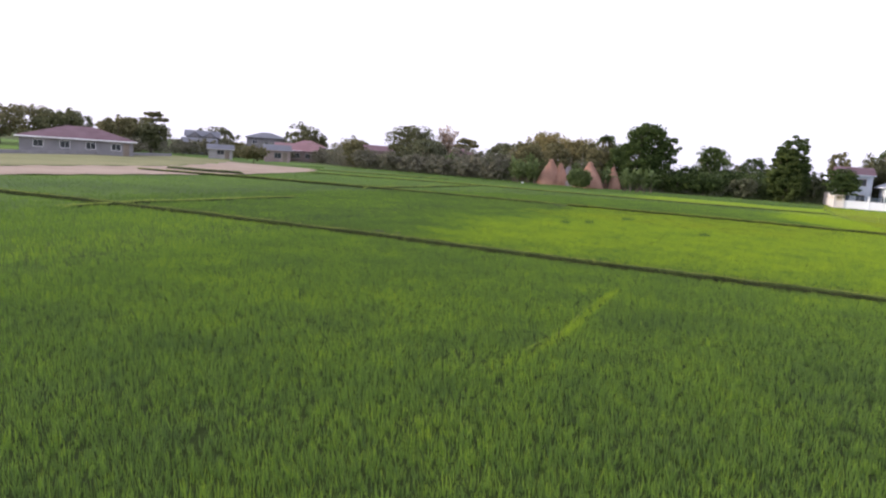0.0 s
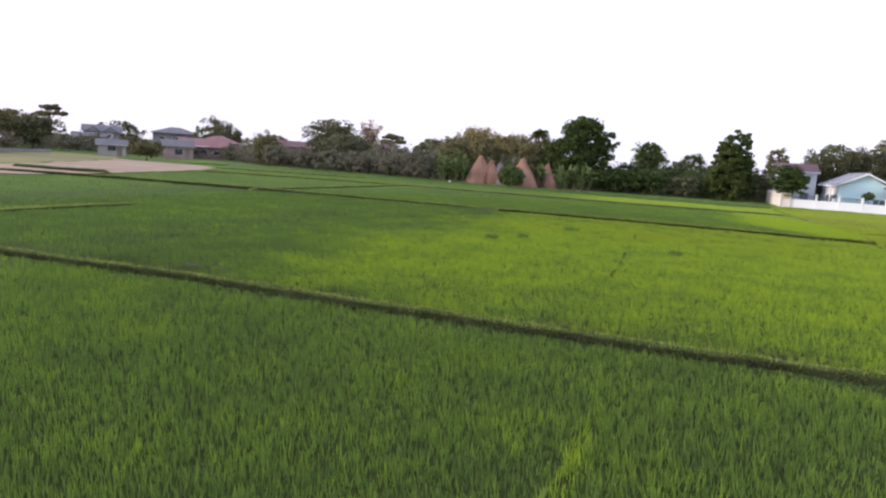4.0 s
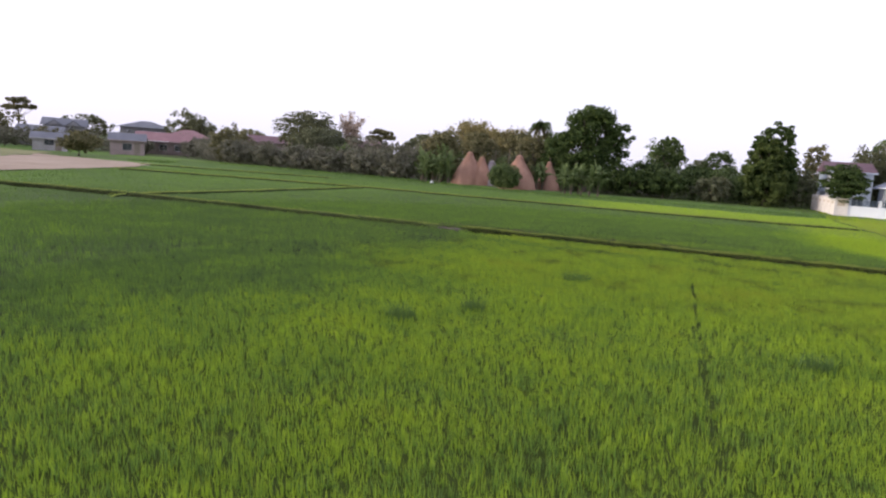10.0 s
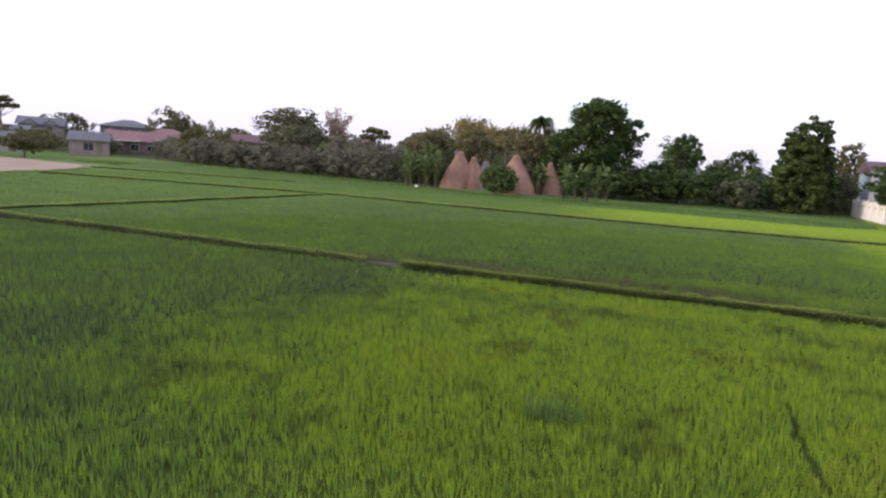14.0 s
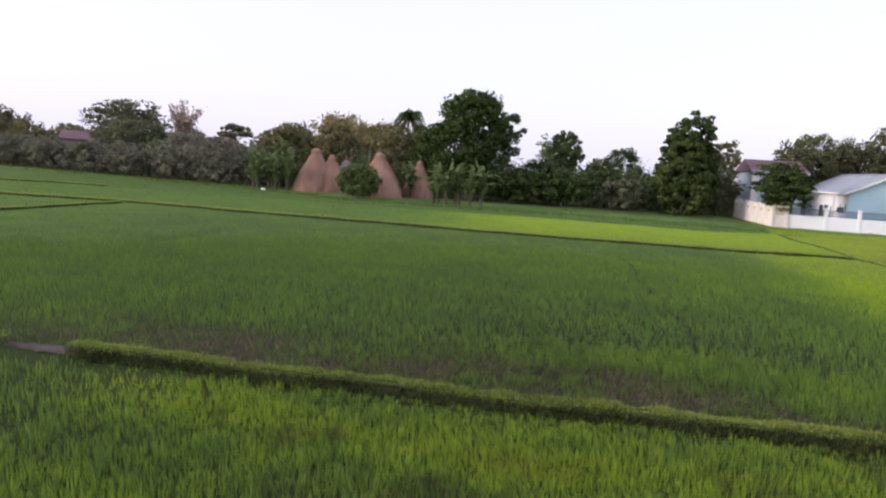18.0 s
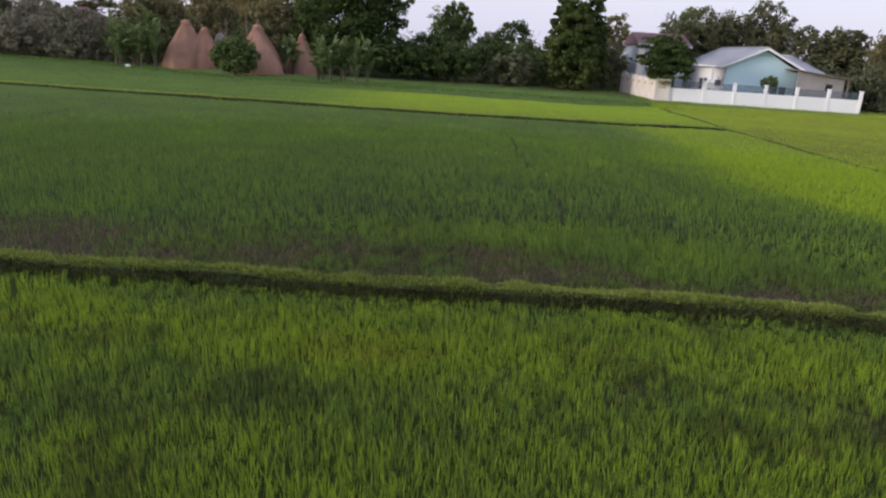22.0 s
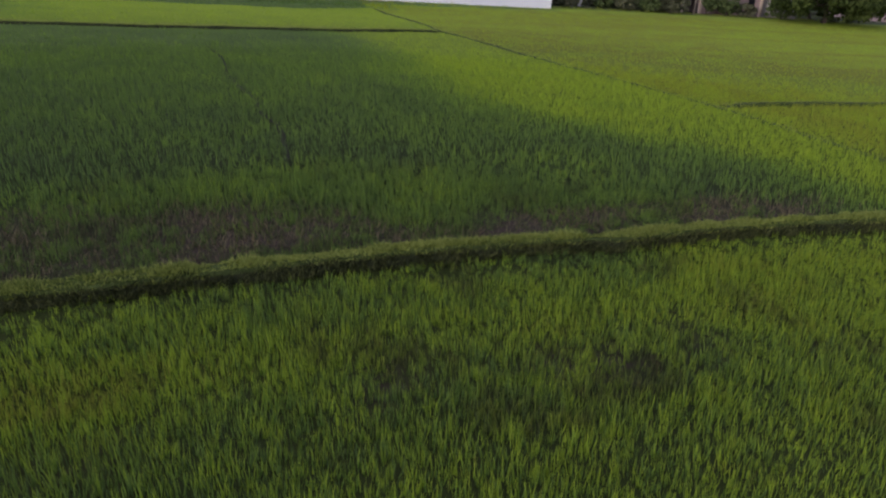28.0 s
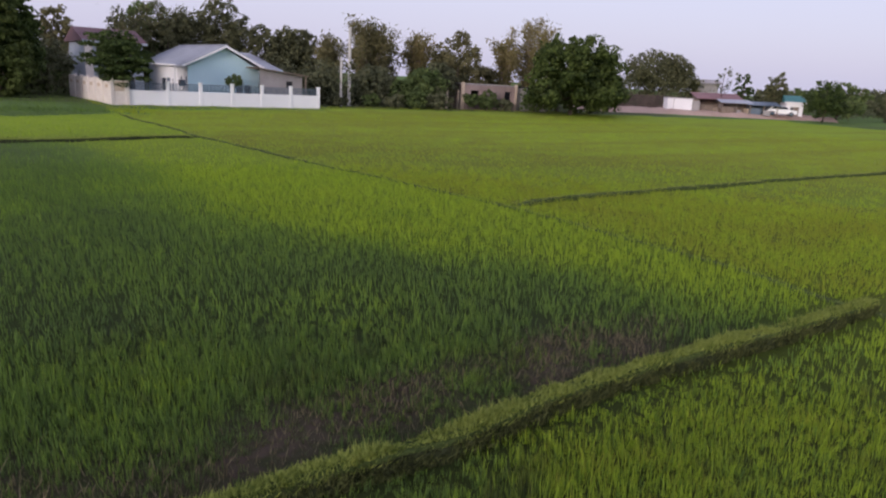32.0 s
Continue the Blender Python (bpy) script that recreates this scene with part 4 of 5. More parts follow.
tree("broadleaf_tree", "small tree with thin grey branches", -12, 146, 6.4, 2.8, M_SHRUB, 27, 0.2, 55, 35, 0.26)
tree("broadleaf_tree", "tall pale tree behind the dark one", 4.0, 150, 9.4, 2.6, M_OLIVE, 28, 0.3, 60, 35, 0.32)

# low woods along the north edge
for i, (sx, sy, sh, sr, sm) in enumerate((
        (-97, 133, 6.2, 4.0, M_OLIVE), (-92, 131, 6.6, 3.9, M_OLIVE), (-100.5, 117, 3.0, 2.2, M_SHRUB), (-88, 94, 3.2, 3.4, M_OLIVE), (-80, 114, 5.2, 2.6, M_OLIVE),
        (-76, 112, 3.6, 3.2, M_SHRUB), (-70, 112, 3.8, 3.4, M_LEAF), (-64.5, 111.5, 3.4, 3.2, M_LEAF), (-59, 111, 3.6, 3.4, M_SHRUB), (-53.5, 111, 3.9, 3.2, M_LEAF),
        (-48.5, 110.5, 4.2, 3.0, M_SHRUB), (-62, 124, 5.4, 3.8, M_SHRUB), (-70, 128, 6.0, 4.0, M_SHRUB), (-56, 120, 5.2, 3.6, M_SHRUB), (-47, 118, 5.8, 3.6, M_LEAF),
        (-33, 117, 4.6, 2.8, M_SHRUB), (-18.6, 117.5, 3.8, 2.8, M_MANGO), (-14.5, 117.5, 3.6, 2.8, M_MANGO), (-9.0, 119, 3.4, 2.6, M_SHRUB), (-6.5, 128, 4.6, 3.0, M_LEAF), (0.8, 127, 5.2, 2.8, M_SHRUB),
        (-110, 112, 3.4, 3.8, M_OLIVE), (-118, 104, 3.4, 3.6, M_SHRUB), (-98.5, 126, 3.6, 2.6, M_SHRUB), (-86, 150, 6.6, 4.4, M_SHRUB), (-132, 118, 3.6, 3.6, M_SHRUB), (-124, 116, 3.4, 3.4, M_OLIVE), (-138, 112, 3.8, 4.0, M_SHRUB), (-146, 106, 4.4, 4.4, M_OLIVE), (-116, 90, 2.6, 3.0, M_SHRUB), (-122, 80, 2.8, 3.2, M_OLIVE))):
    # West of x = -45 most shrubs take the haze-paled leaf colour.
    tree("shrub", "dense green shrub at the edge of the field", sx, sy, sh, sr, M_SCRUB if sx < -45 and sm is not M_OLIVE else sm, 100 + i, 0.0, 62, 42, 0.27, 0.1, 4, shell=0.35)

# trees round the village
for i, (sx, sy, sh, sr, sm) in enumerate((
        (-150, 84, 9.0, 6.0, M_OLIVE), (-158, 96, 9.4, 6.0, M_OLIVE), (-150, 100, 8.8, 5.0, M_LEAF), (-156, 78, 9.4, 6.0, M_LEAF), (-146, 93, 7.6, 5.0, M_LEAF), (-137, 90, 7.3, 4.6, M_LEAF), (-135, 101, 7.2, 4.4, M_OLIVE), (-128, 104, 6.8, 4.0, M_LEAF), (-141, 108, 7.4, 4.4, M_OLIVE),
        (-165, 158, 7.8, 6.0, M_LEAF), (-134, 160, 9.6, 5.0, M_LEAF), (-128, 160, 8.6, 4.6, M_LEAF), (-140, 170, 8.4, 5.0, M_LEAF), (-176, 140, 7.5, 6.5, M_OLIVE), 
        (-160, 118, 7.4, 6.0, M_OLIVE), (-113, 160, 6.6, 5.0, M_OLIVE), (-104, 168, 7.0, 5.0, M_SHRUB), (-95, 172, 7.4, 5.0, M_SHRUB), (-68, 165, 8.2, 4.5, M_SHRUB), (-76, 172, 8.4, 4.5, M_SHRUB))):
    tree("broadleaf_tree", "hazy green tree among the village houses", sx, sy, sh, sr, M_WOODS if sm is M_LEAF else sm, 200 + i, 0.12, 70, 42, 0.4, 0.25, 5)


def umbrella_tree(label, x, y, h, r, seed, material):
    """A flat-topped tree with a long bare trunk and layered crown."""
    rg = np.random.default_rng(seed)
    ob = root("umbrella_tree", x, y, 0.1)
    V, F, C = [], [], []
    for cx, cy, z0, z1, rr in ((0, 0, 0.86, 1.0, 0.8), (0.55, 0.2, 0.74, 0.84, 0.55), (-0.6, 0.1, 0.72, 0.83, 0.55), (0.1, -0.6, 0.7, 0.8, 0.5)):
        v, f, c = crown(rg, cx * r, cy * r, z0 * h, z1 * h, rr * r, 26, 40, 0.34, spread=0.5)
        F.append(f + sum(len(q) for q in V))
        V.append(v)
        C.append(c[:3])
    part("trunk", limbs(rg, h * 0.55, 0.28, np.concatenate(C), h * 0.92), M_BARK, ob, smooth=True)
    arrays("crown", np.concatenate(V), np.concatenate(F), material, ob)
    return tagged(ob, label, "tree")


umbrella_tree("tall flat-topped tree above the village", -212.5, 172, 12.2, 5.0, 31, M_OLIVE)
umbrella_tree("small flat-topped tree behind the shrubs", -87, 175, 8.6, 3.6, 32, M_OLIVE)

# woods behind and beside the blue house
for i, (kind, sx, sy, sh, sr, sm) in enumerate((
        ("b", 9.2, 133, 9.4, 3.0, M_OLIVE), ("t", 11.0, 137, 9.8, 3.4, M_LEAF), ("b", 14.2, 137, 10.3, 3.6, M_OLIVE), ("t", 17.4, 137, 10.2, 3.4, M_OLIVE), ("b", 20.0, 135, 9.6, 2.8, M_OLIVE), ("t", 22.3, 131, 8.5, 2.6, M_OLIVE),
        ("t", 25.5, 131, 8.0, 3.0, M_OLIVE), ("t", 13.0, 133.5, 9.4, 3.4, M_OLIVE), ("t", 18.6, 133.5, 9.6, 3.4, M_OLIVE), ("t", 28.2, 133, 7.6, 2.8, M_OLIVE), ("t", 29.5, 141, 8.6, 3.4, M_OLIVE), ("t", 7.5, 139, 7.0, 3.0, M_LEAF),
        ("b", 29.0, 128, 8.4, 2.6, M_OLIVE), ("b", 33.2, 126.5, 10.6, 4.2, M_OLIVE), ("b", 40.4, 127.5, 9.6, 2.6, M_BAMBOO), ("t", 44.8, 125, 8.9, 3.2, M_OLIVE),
        ("b", 53.5, 126.5, 10.6, 2.8, M_BAMBOO), ("b", 58.0, 127, 12.8, 4.0, M_BAMBOO), ("t", 31, 121, 4.4, 2.6, M_SHRUB), ("t", 36.2, 119.5, 4.6, 2.8, M_LEAF), ("t", 39.2, 121, 5.0, 2.4, M_SHRUB), ("t", 57, 120, 5.6, 3.0, M_SHRUB), ("t", 24.5, 121, 3.4, 2.2, M_SHRUB),
        ("t", 66, 128, 6.0, 3.6, M_SHRUB), ("t", 52, 130, 6.6, 3.4, M_OLIVE), ("t", 37, 132, 8.4, 3.6, M_OLIVE), ("t", 47, 131, 7.2, 3.6, M_SHRUB))):
    if kind == "b":
        sm = M_WOODS if sm is M_OLIVE and sx < 29 else sm
        bamboo("bamboo_clump", "feathery bamboo clump behind the houses", sx, sy, sh, sr, sm, 300 + i, 22 if sr > 3 else 14, 300 if sm is not M_BAMBOO else 290, 0.22)
    else:
        tree("broadleaf_tree", "dull green tree behind the house and wall", sx, sy, sh, sr, M_WOODS if sm is M_OLIVE and sx < 29 else sm, 300 + i, 0.05, 100, 45, 0.27)

lobed_tree("rounded_tree", "large rounded fresh green tree by the ruin", 52.0, 112.4, ((0.4, 0.4, 2.2, 8.3, 4.8), (-4.2, -1.4, 0.2, 6.4, 3.8), (4.6, 1.8, 0.3, 6.8, 4.4), (1.2, -2.4, 0.2, 5.2, 4.2), (-2.2, 0.2, 3.4, 7.9, 3.6), (3.0, 0.4, 4.2, 7.7, 3.0)), M_BRIGHT, 41, 230, 86, 0.255, 0.24)
tree("yard_tree", "dark tree with layered branches by the wall", 4.6, 113.2, 5.7, 2.55, M_MANGO, 42, 0.24, 150, 50, 0.2, 0.14, 14, shell=0.12, flat=0.3, spread=0.2)
tree("broadleaf_tree", "broad dark acacia behind the yard", 110, 147, 10.9, 8.8, M_WOODS, 43, 0.05, 230, 55, 0.36, 0.3, shell=0.3)
tree("sapling", "thin sapling with few leaves by the sheds", 93.4, 121.5, 7.4, 2.0, M_SHRUB, 44, 0.45, 22, 9, 0.28, 0.08, 10, shell=0.6)
tree("broadleaf_tree", "slim green tree beside the sheds", 100.0, 116.6, 7.4, 2.0, M_WOODS, 45, 0.1, 60, 40, 0.26)
tree("broadleaf_tree", "slim dark tree beside the sheds", 107.7, 127, 7.1, 1.7, M_MANGO, 46, 0.1, 50, 40, 0.26)
tree("broadleaf_tree", "dark tree near the blue-roofed house", 98.2, 107.5, 5.6, 2.8, M_MANGO, 47, 0.02, 80, 42, 0.28)
for i in range(16):
    rg_ = np.random.default_rng(500 + i)
    tree("shrub", "hazy low tree at the far edge of the plain", 106 + 9.5 * i + rg_.uniform(-2, 2), 104 + 4.0 * i + rg_.uniform(-8, 8) + (18 if i % 2 else 0), rg_.uniform(4.2, 6.2), rg_.uniform(3.6, 5.6), M_SHRUB if i % 3 else M_LEAF, 520 + i, 0.02, 60, 36, 0.42)


# ---- haystacks ----
def haystack(label, x, y, h, r, seed, material, pole=True):
    """A tall straw stack with bulging shoulders and a capped tip on a pole."""
    rg = np.random.default_rng(seed)
    ob = root("haystack", x, y, 0.08)
    prof = [(1.0, 0.0), (0.99, 0.05), (0.93, 0.17), (0.83, 0.31), (0.71, 0.45), (0.55, 0.58), (0.40, 0.71), (0.285, 0.81), (0.20, 0.875), (0.165, 0.90), (0.185, 0.925), (0.16, 0.965), (0.06, 1.0)]
    n = 28
    bm = bmesh.new()
    rings = []
    for q, z in prof:
        ring = []
        for j in range(n):
            a = 2 * math.pi * j / n
            k = 1 + 0.07 * math.sin(3 * a + seed + 2 * z) + 0.05 * math.sin(7 * a + 5 * z + seed) + rg.normal(0, 0.018)
            ring.append(bm.verts.new((q * r * k * math.cos(a), q * r * k * math.sin(a), h * (z + 0.008 * math.sin(5 * a + 9 * z)))))
        rings.append(ring)
    for a, b in zip(rings, rings[1:]):
        for j in range(n):
            bm.faces.new((a[j], a[(j + 1) % n], b[(j + 1) % n], b[j]))
    bm.faces.new(rings[-1])
    part("straw_body", bm, material, ob, smooth=True)
    m = 1500
    zz = rg.random(m) ** 1.2
    rr = np.interp(zz, [p[1] for p in prof], [p[0] for p in prof]) * r * 1.01
    aa = rg.uniform(0, 2 * math.pi, m)
    base = np.column_stack([rr * np.cos(aa), rr * np.sin(aa), zz * h])
    out = np.column_stack([np.cos(aa), np.sin(aa), np.full(m, -1.6)]) * rg.uniform(0.12, 0.34, m)[:, None]
    side = np.column_stack([-np.sin(aa), np.cos(aa), np.zeros(m)]) * rg.uniform(0.02, 0.05, m)[:, None]
    v = np.stack([base - side, base + side, base + out * 0.8 + np.column_stack([np.cos(aa), np.sin(aa), np.zeros(m)]) * 0.03], 1).reshape(-1, 3)
    tagged(arrays("loose_straw", v, np.arange(m * 3).reshape(-1, 3), material, ob), kind="stuff")
    if pole:
        part("pole", tube(bmesh.new(), [(0, 0, h * 0.8), (0.03, 0, h + 0.55)], [0.05, 0.035], 6), M_WOOD, ob)
    return tagged(ob, label, "haystack", "haystacks at the field edge")


haystack("tall tawny haystack with a knobbed top", -37.7, 110.4, 4.15, 2.2, 1, M_STRAW, False)
haystack("lower tawny haystack leaning on another", -36.1, 110.6, 3.62, 1.75, 2, M_STRAW, False)
haystack("pointed tawny haystack with a pole tip", -30.9, 109.8, 4.12, 2.35, 3, M_STRAW)
haystack("slim tawny haystack behind the banana plants", -28.0, 113.1, 3.6, 1.5, 4, M_STRAW)
haystack("small grey weathered haystack", -35.1, 111.6, 3.2, 2.0, 5, M_STRAWGREY)
for px_, py_, ph_ in ((-35.6, 113.9, 4.6), (-34.2, 115.4, 4.9)):
    st = root("stake", px_, py_, 0.08)
    part("pole", tube(bmesh.new(), [(0, 0, -0.1), (0.05, 0.03, ph_)], [0.06, 0.04], 6), M_WOOD, st)
    tagged(st, "thin upright wooden stake among the haystacks", "stake")


# ---- banana plants ----
def banana_leaf(rg, length, width):
    """One arching leaf blade with a folded midrib and torn edges."""
    bm = bmesh.new()
    n, rows = 9, []
    rise, arch = rg.uniform(0.7, 1.0), rg.uniform(0.4, 1.9)
    for i in range(n + 1):
        s = i / n
        w = width * (math.sin(math.pi * min(1, s * 0.92 + 0.06)) ** 0.6) * (0.12 if s < 0.1 else 1)
        r, z = length * s * (1 - 0.22 * s), length * (rise * s * 0.8 - arch * 0.62 * s * s)
        rows.append((bm.verts.new((r, 0, z)), r, w, z))
    for (a, ra, wa, za), (b, rb, wb, zb) in zip(rows, rows[1:]):
        for side in (-1, 1):                                  # torn segments, each hanging its own way
            hang = rg.uniform(-0.45, 0.12)
            k = rg.uniform(0.72, 1.08)
            p = bm.verts.new((ra + 0.1 * wa, side * wa / 2 * k, za + hang * wa))
            q = bm.verts.new((rb - 0.02 * wb + 0.1 * wb, side * wb / 2 * k, zb + hang * wb))
            bm.faces.new((a, b, q, p) if side > 0 else (a, p, q, b))
    return bm


def banana_plant(seed, h):
    rg = np.random.default_rng(seed)
    ob = root("banana_plant", 0, 0, 0)
    part("stem", tube(bmesh.new(), [(0, 0, -0.1), (0.02, 0, h * 0.3), (0.05, 0.03, h * 0.62)], [0.12, 0.10, 0.06], 7), M_BARK, ob)
    for i in range(22):
        lf = part("leaf", banana_leaf(rg, h * rg.uniform(0.36, 0.6), rg.uniform(0.26, 0.46)), M_BANANA, ob)
        lf.matrix_basis = pose(0.03, 0.02, h * rg.uniform(0.06, 0.5), 0, rg.uniform(-84, -34), i * 137.5 + rg.uniform(-20, 20))
    return tagged(ob, "banana plant with broad arching torn leaves", "banana plant", "banana plants by the haystacks")


bananas = [banana_plant(60 + i, 3.6) for i in range(3)]
spots = [(-42.2, 109.4, 1.25), (-41.2, 108.2, 1.2), (-40.2, 109.6, 1.3), (-39.4, 107.8, 0.9), (-43.2, 108.4, 0.95), (-41.6, 110.6, 1.25), (-44.0, 109.6, 1.1), (-40.4, 107.4, 0.85), (-42.4, 107.6, 0.9),
         (-28.8, 110.6, 0.85), (-28.3, 111.6, 0.95), (-24.2, 106.8, 0.85), (-23.3, 106.0, 0.9), (-22.2, 106.4, 0.98), (-21.2, 106.0, 0.85), (-20.4, 106.8, 1.0), (-22.8, 107.4, 0.98), (-24.8, 107.6, 0.8),
         (-58.5, 112.8, 1.05), (-57.2, 113.4, 1.1), (-26.0, 121, 1.1)]
for i, (bx, by, bs) in enumerate(spots):
    m_ = pose(bx, by, 0.08, 0, 0, 47 * i) @ Matrix.Diagonal((bs, bs, bs, 1))
    if i < 3:
        bananas[i].matrix_basis = m_
    else:
        copy_thing(bananas[i % 3], m_)

tree("garden_bush", "round dense green bush in front of the haystacks", -31.2, 105.4, 2.85, 2.15, M_LEAF, 71, 0.0, 130, 50, 0.2, 0.12, 4, shell=0.5)


def palm(label, x, y, h, seed):
    """A coconut palm with drooping fronds, each a rib with leaflets."""
    rg = np.random.default_rng(seed)
    ob = root("coconut_palm", x, y, 0.1)
    part("trunk", tube(bmesh.new(), [(0, 0, -0.1), (0.1, 0, h * 0.4), (0.3, 0.1, h * 0.86)], [0.2, 0.15, 0.11], 7), M_BARK, ob)
    for i in range(44):
        az, el, L = i * 2.4, 1.5 - 2.5 * (i / 44) ** 1.2, rg.uniform(1.6, 2.4)
        V, F = [], []
        for s in np.linspace(0.08, 1, 40):
            p = np.array([L * s * math.cos(el), 0, L * s * math.sin(el) - 1.5 * s * s])
            for sd in (-1, 1):
                q = p + np.array([0.22, sd * 0.36 * (1.1 - 0.8 * s), -0.34])
                F.append([len(V), len(V) + 1, len(V) + 2])
                V += [p, p + np.array([0.075, 0, 0.02]), q]
        fr = arrays("frond", np.array(V), np.array(F), M_LEAF if i < 28 else M_OLIVE, ob)
        fr.matrix_basis = pose(0.3, 0.1, h * 0.86, 0, 0, math.degrees(az))
    return tagged(ob, label, "palm tree")


palm("slender coconut palm with drooping fronds", -31.8, 119.4, 9.6, 81)
tree("broadleaf_tree", "olive tree round the foot of the palm", -31.4, 117.0, 7.4, 2.6, M_OLIVE, 82, 0.02, 90, 45, 0.24)
tree("broadleaf_tree", "dark tree behind the slim haystack", -28.6, 117.4, 6.6, 2.6, M_LEAF, 83, 0.02, 90, 45, 0.24)


# ---- the walled blue house ----
WALL_TURN = 3.9
yard = root("perimeter_wall", 4.9, 111.9, 0.0, WALL_TURN)
LENGTH = 16.2
POST_X = [2.94, 5.52, 8.15, 10.78, 13.46, 16.16]
part("wall_panel", boxes((0.02, 0, -0.2, LENGTH, 0.15, 1.25, 0.012)), M_WHITE, yard)
for x_ in POST_X:
    part("post", boxes((x_ - 0.13, -0.05, -0.2, x_ + 0.13, 0.2, 1.95, 0.015), (x_ - 0.16, -0.08, 1.95, x_ + 0.16, 0.23, 2.0, 0.01)), M_WHITE, yard)
for a_, b_ in zip([0.05] + POST_X, POST_X):
    g_ = part("railing", boxes((a_ + 0.13, 0.06, 1.30, b_ - 0.13, 0.09, 1.34), (a_ + 0.13, 0.06, 1.80, b_ - 0.13, 0.09, 1.84)), M_STEEL, yard, "blue-grey steel railing panel")
    bar = None
    nb = int((b_ - a_ - 0.26) / 0.11)
    for i in range(1, nb):
        xb = a_ + 0.13 + (b_ - a_ - 0.26) * i / nb
        if bar is None:
            bar = boxes((-0.022, 0.058, 1.34, 0.022, 0.092, 1.80))
            bo = part("upright", bar, M_STEEL, g_)
            bo.location.x = xb
            bar_mesh = bo.data
        else:
            bo = new("upright", bar_mesh)
            bo.parent = g_
            bo.location.x = xb
tagged(yard, "white masonry perimeter wall with posts and steel railings", "wall")

M_SIDE = mat("stained_whitewash", (0.62, 0.56, 0.52), (0.80, 0.75, 0.71), 0.8, 6, 0.9, 0.2)
tan = root("side_wall", 4.9, 111.9, 0.0, 0)
part("wall_panel", boxes((-1.15, -0.08, -0.2, -0.2, 0.08, 1.95, 0.015)), M_SIDE, tan)
part("recess_panel", boxes((-0.98, -0.1, 1.15, -0.3, -0.082, 1.85, 0.01)), M_TAN, tan, "stained brown recess panel")
part("post", boxes((-0.22, -0.12, -0.2, 0.06, 0.14, 2.02, 0.02)), M_SIDE, tan)
side_len, side_rz = 12.8, 96.0
for i in range(6):
    seg = part("wall_panel", boxes((0.14, -0.07, -0.2, side_len / 6 - 0.12, 0.07, 1.92 + 0.05 * (i % 2), 0.015)), M_SIDE, tan)
    seg.matrix_basis = pose(-1.15, 0, 0, 0, 0, side_rz) @ pose(i * side_len / 6, 0, 0)
    pst = part("post", boxes((-0.14, -0.13, -0.2, 0.14, 0.13, 2.06, 0.02)), M_SIDE, tan)
    lt_ = part("top_course", boxes((side_len / 12 - 0.35, 0.072, 1.35, side_len / 12 + 0.35, 0.1, 1.6, 0.01)), M_TAN, tan, "stained brown recess panel")
    lt_.matrix_basis = seg.matrix_basis.copy()
    pst.matrix_basis = pose(-1.15, 0, 0, 0, 0, side_rz) @ pose(i * side_len / 6, 0, 0)
tagged(tan, "stained tan masonry side wall with pillars", "wall")


def window(parent, name, x, z, w, h, y, glass=M_GLASS, frame_m=M_WHITE, bars=1):
    """A framed window set into a wall that faces -y."""
    fr = part(name, boxes((x - w / 2 - 0.06, y - 0.05, z - 0.06, x + w / 2 + 0.06, y + 0.02, z), (x - w / 2 - 0.06, y - 0.05, z + h, x + w / 2 + 0.06, y + 0.02, z + h + 0.06),
                          (x - w / 2 - 0.06, y - 0.05, z, x - w / 2, y + 0.02, z + h), (x + w / 2, y - 0.05, z, x + w / 2 + 0.06, y + 0.02, z + h),
                          *[(x - w / 2 + w * (i + 1) / (bars + 1) - 0.02, y - 0.04, z, x - w / 2 + w * (i + 1) / (bars + 1) + 0.02, y + 0.02, z + h) for i in range(bars)]), frame_m, parent)
    part("pane", boxes((x - w / 2, y - 0.015, z, x + w / 2, y + 0.01, z + h)), glass, fr)
    return fr


def sheet_roof(parent, name, x0, x1, y0, y1, ze, zr, material, thick=0.06, ribs=0.0):
    """A gable roof, its ridge along y, as two pitched sheets with standing ribs."""
    xm = (x0 + x1) / 2
    for xa, s in ((x0, 1), (x1, -1)):
        bm, seams = bmesh.new(), []
        prism(bm, [(xa, ze), (xm, zr), (xm, zr + thick), (xa, ze + thick)], y0, y1)
        if ribs:
            k = int((y1 - y0) / ribs)
            for i in range(k + 1):
                yy = y0 + (y1 - y0) * i / k
                rb = prism(bmesh.new(), [(xa, ze + thick), (xm, zr + thick), (xm, zr + thick + 0.03), (xa, ze + thick + 0.03)], yy - 0.02, yy + 0.02)
                bmesh.ops.recalc_face_normals(rb, faces=rb.faces)
                seams.append(rb)
        bmesh.ops.recalc_face_normals(bm, faces=bm.faces)
        slope = part(name, bm, material, parent)
        for rb in seams:
            part("seam", rb, material, slope)
    part("ridge_cap", boxes((xm - 0.16, y0, zr + thick - 0.02, xm + 0.16, y1, zr + thick + 0.05, 0.02)), material, parent)


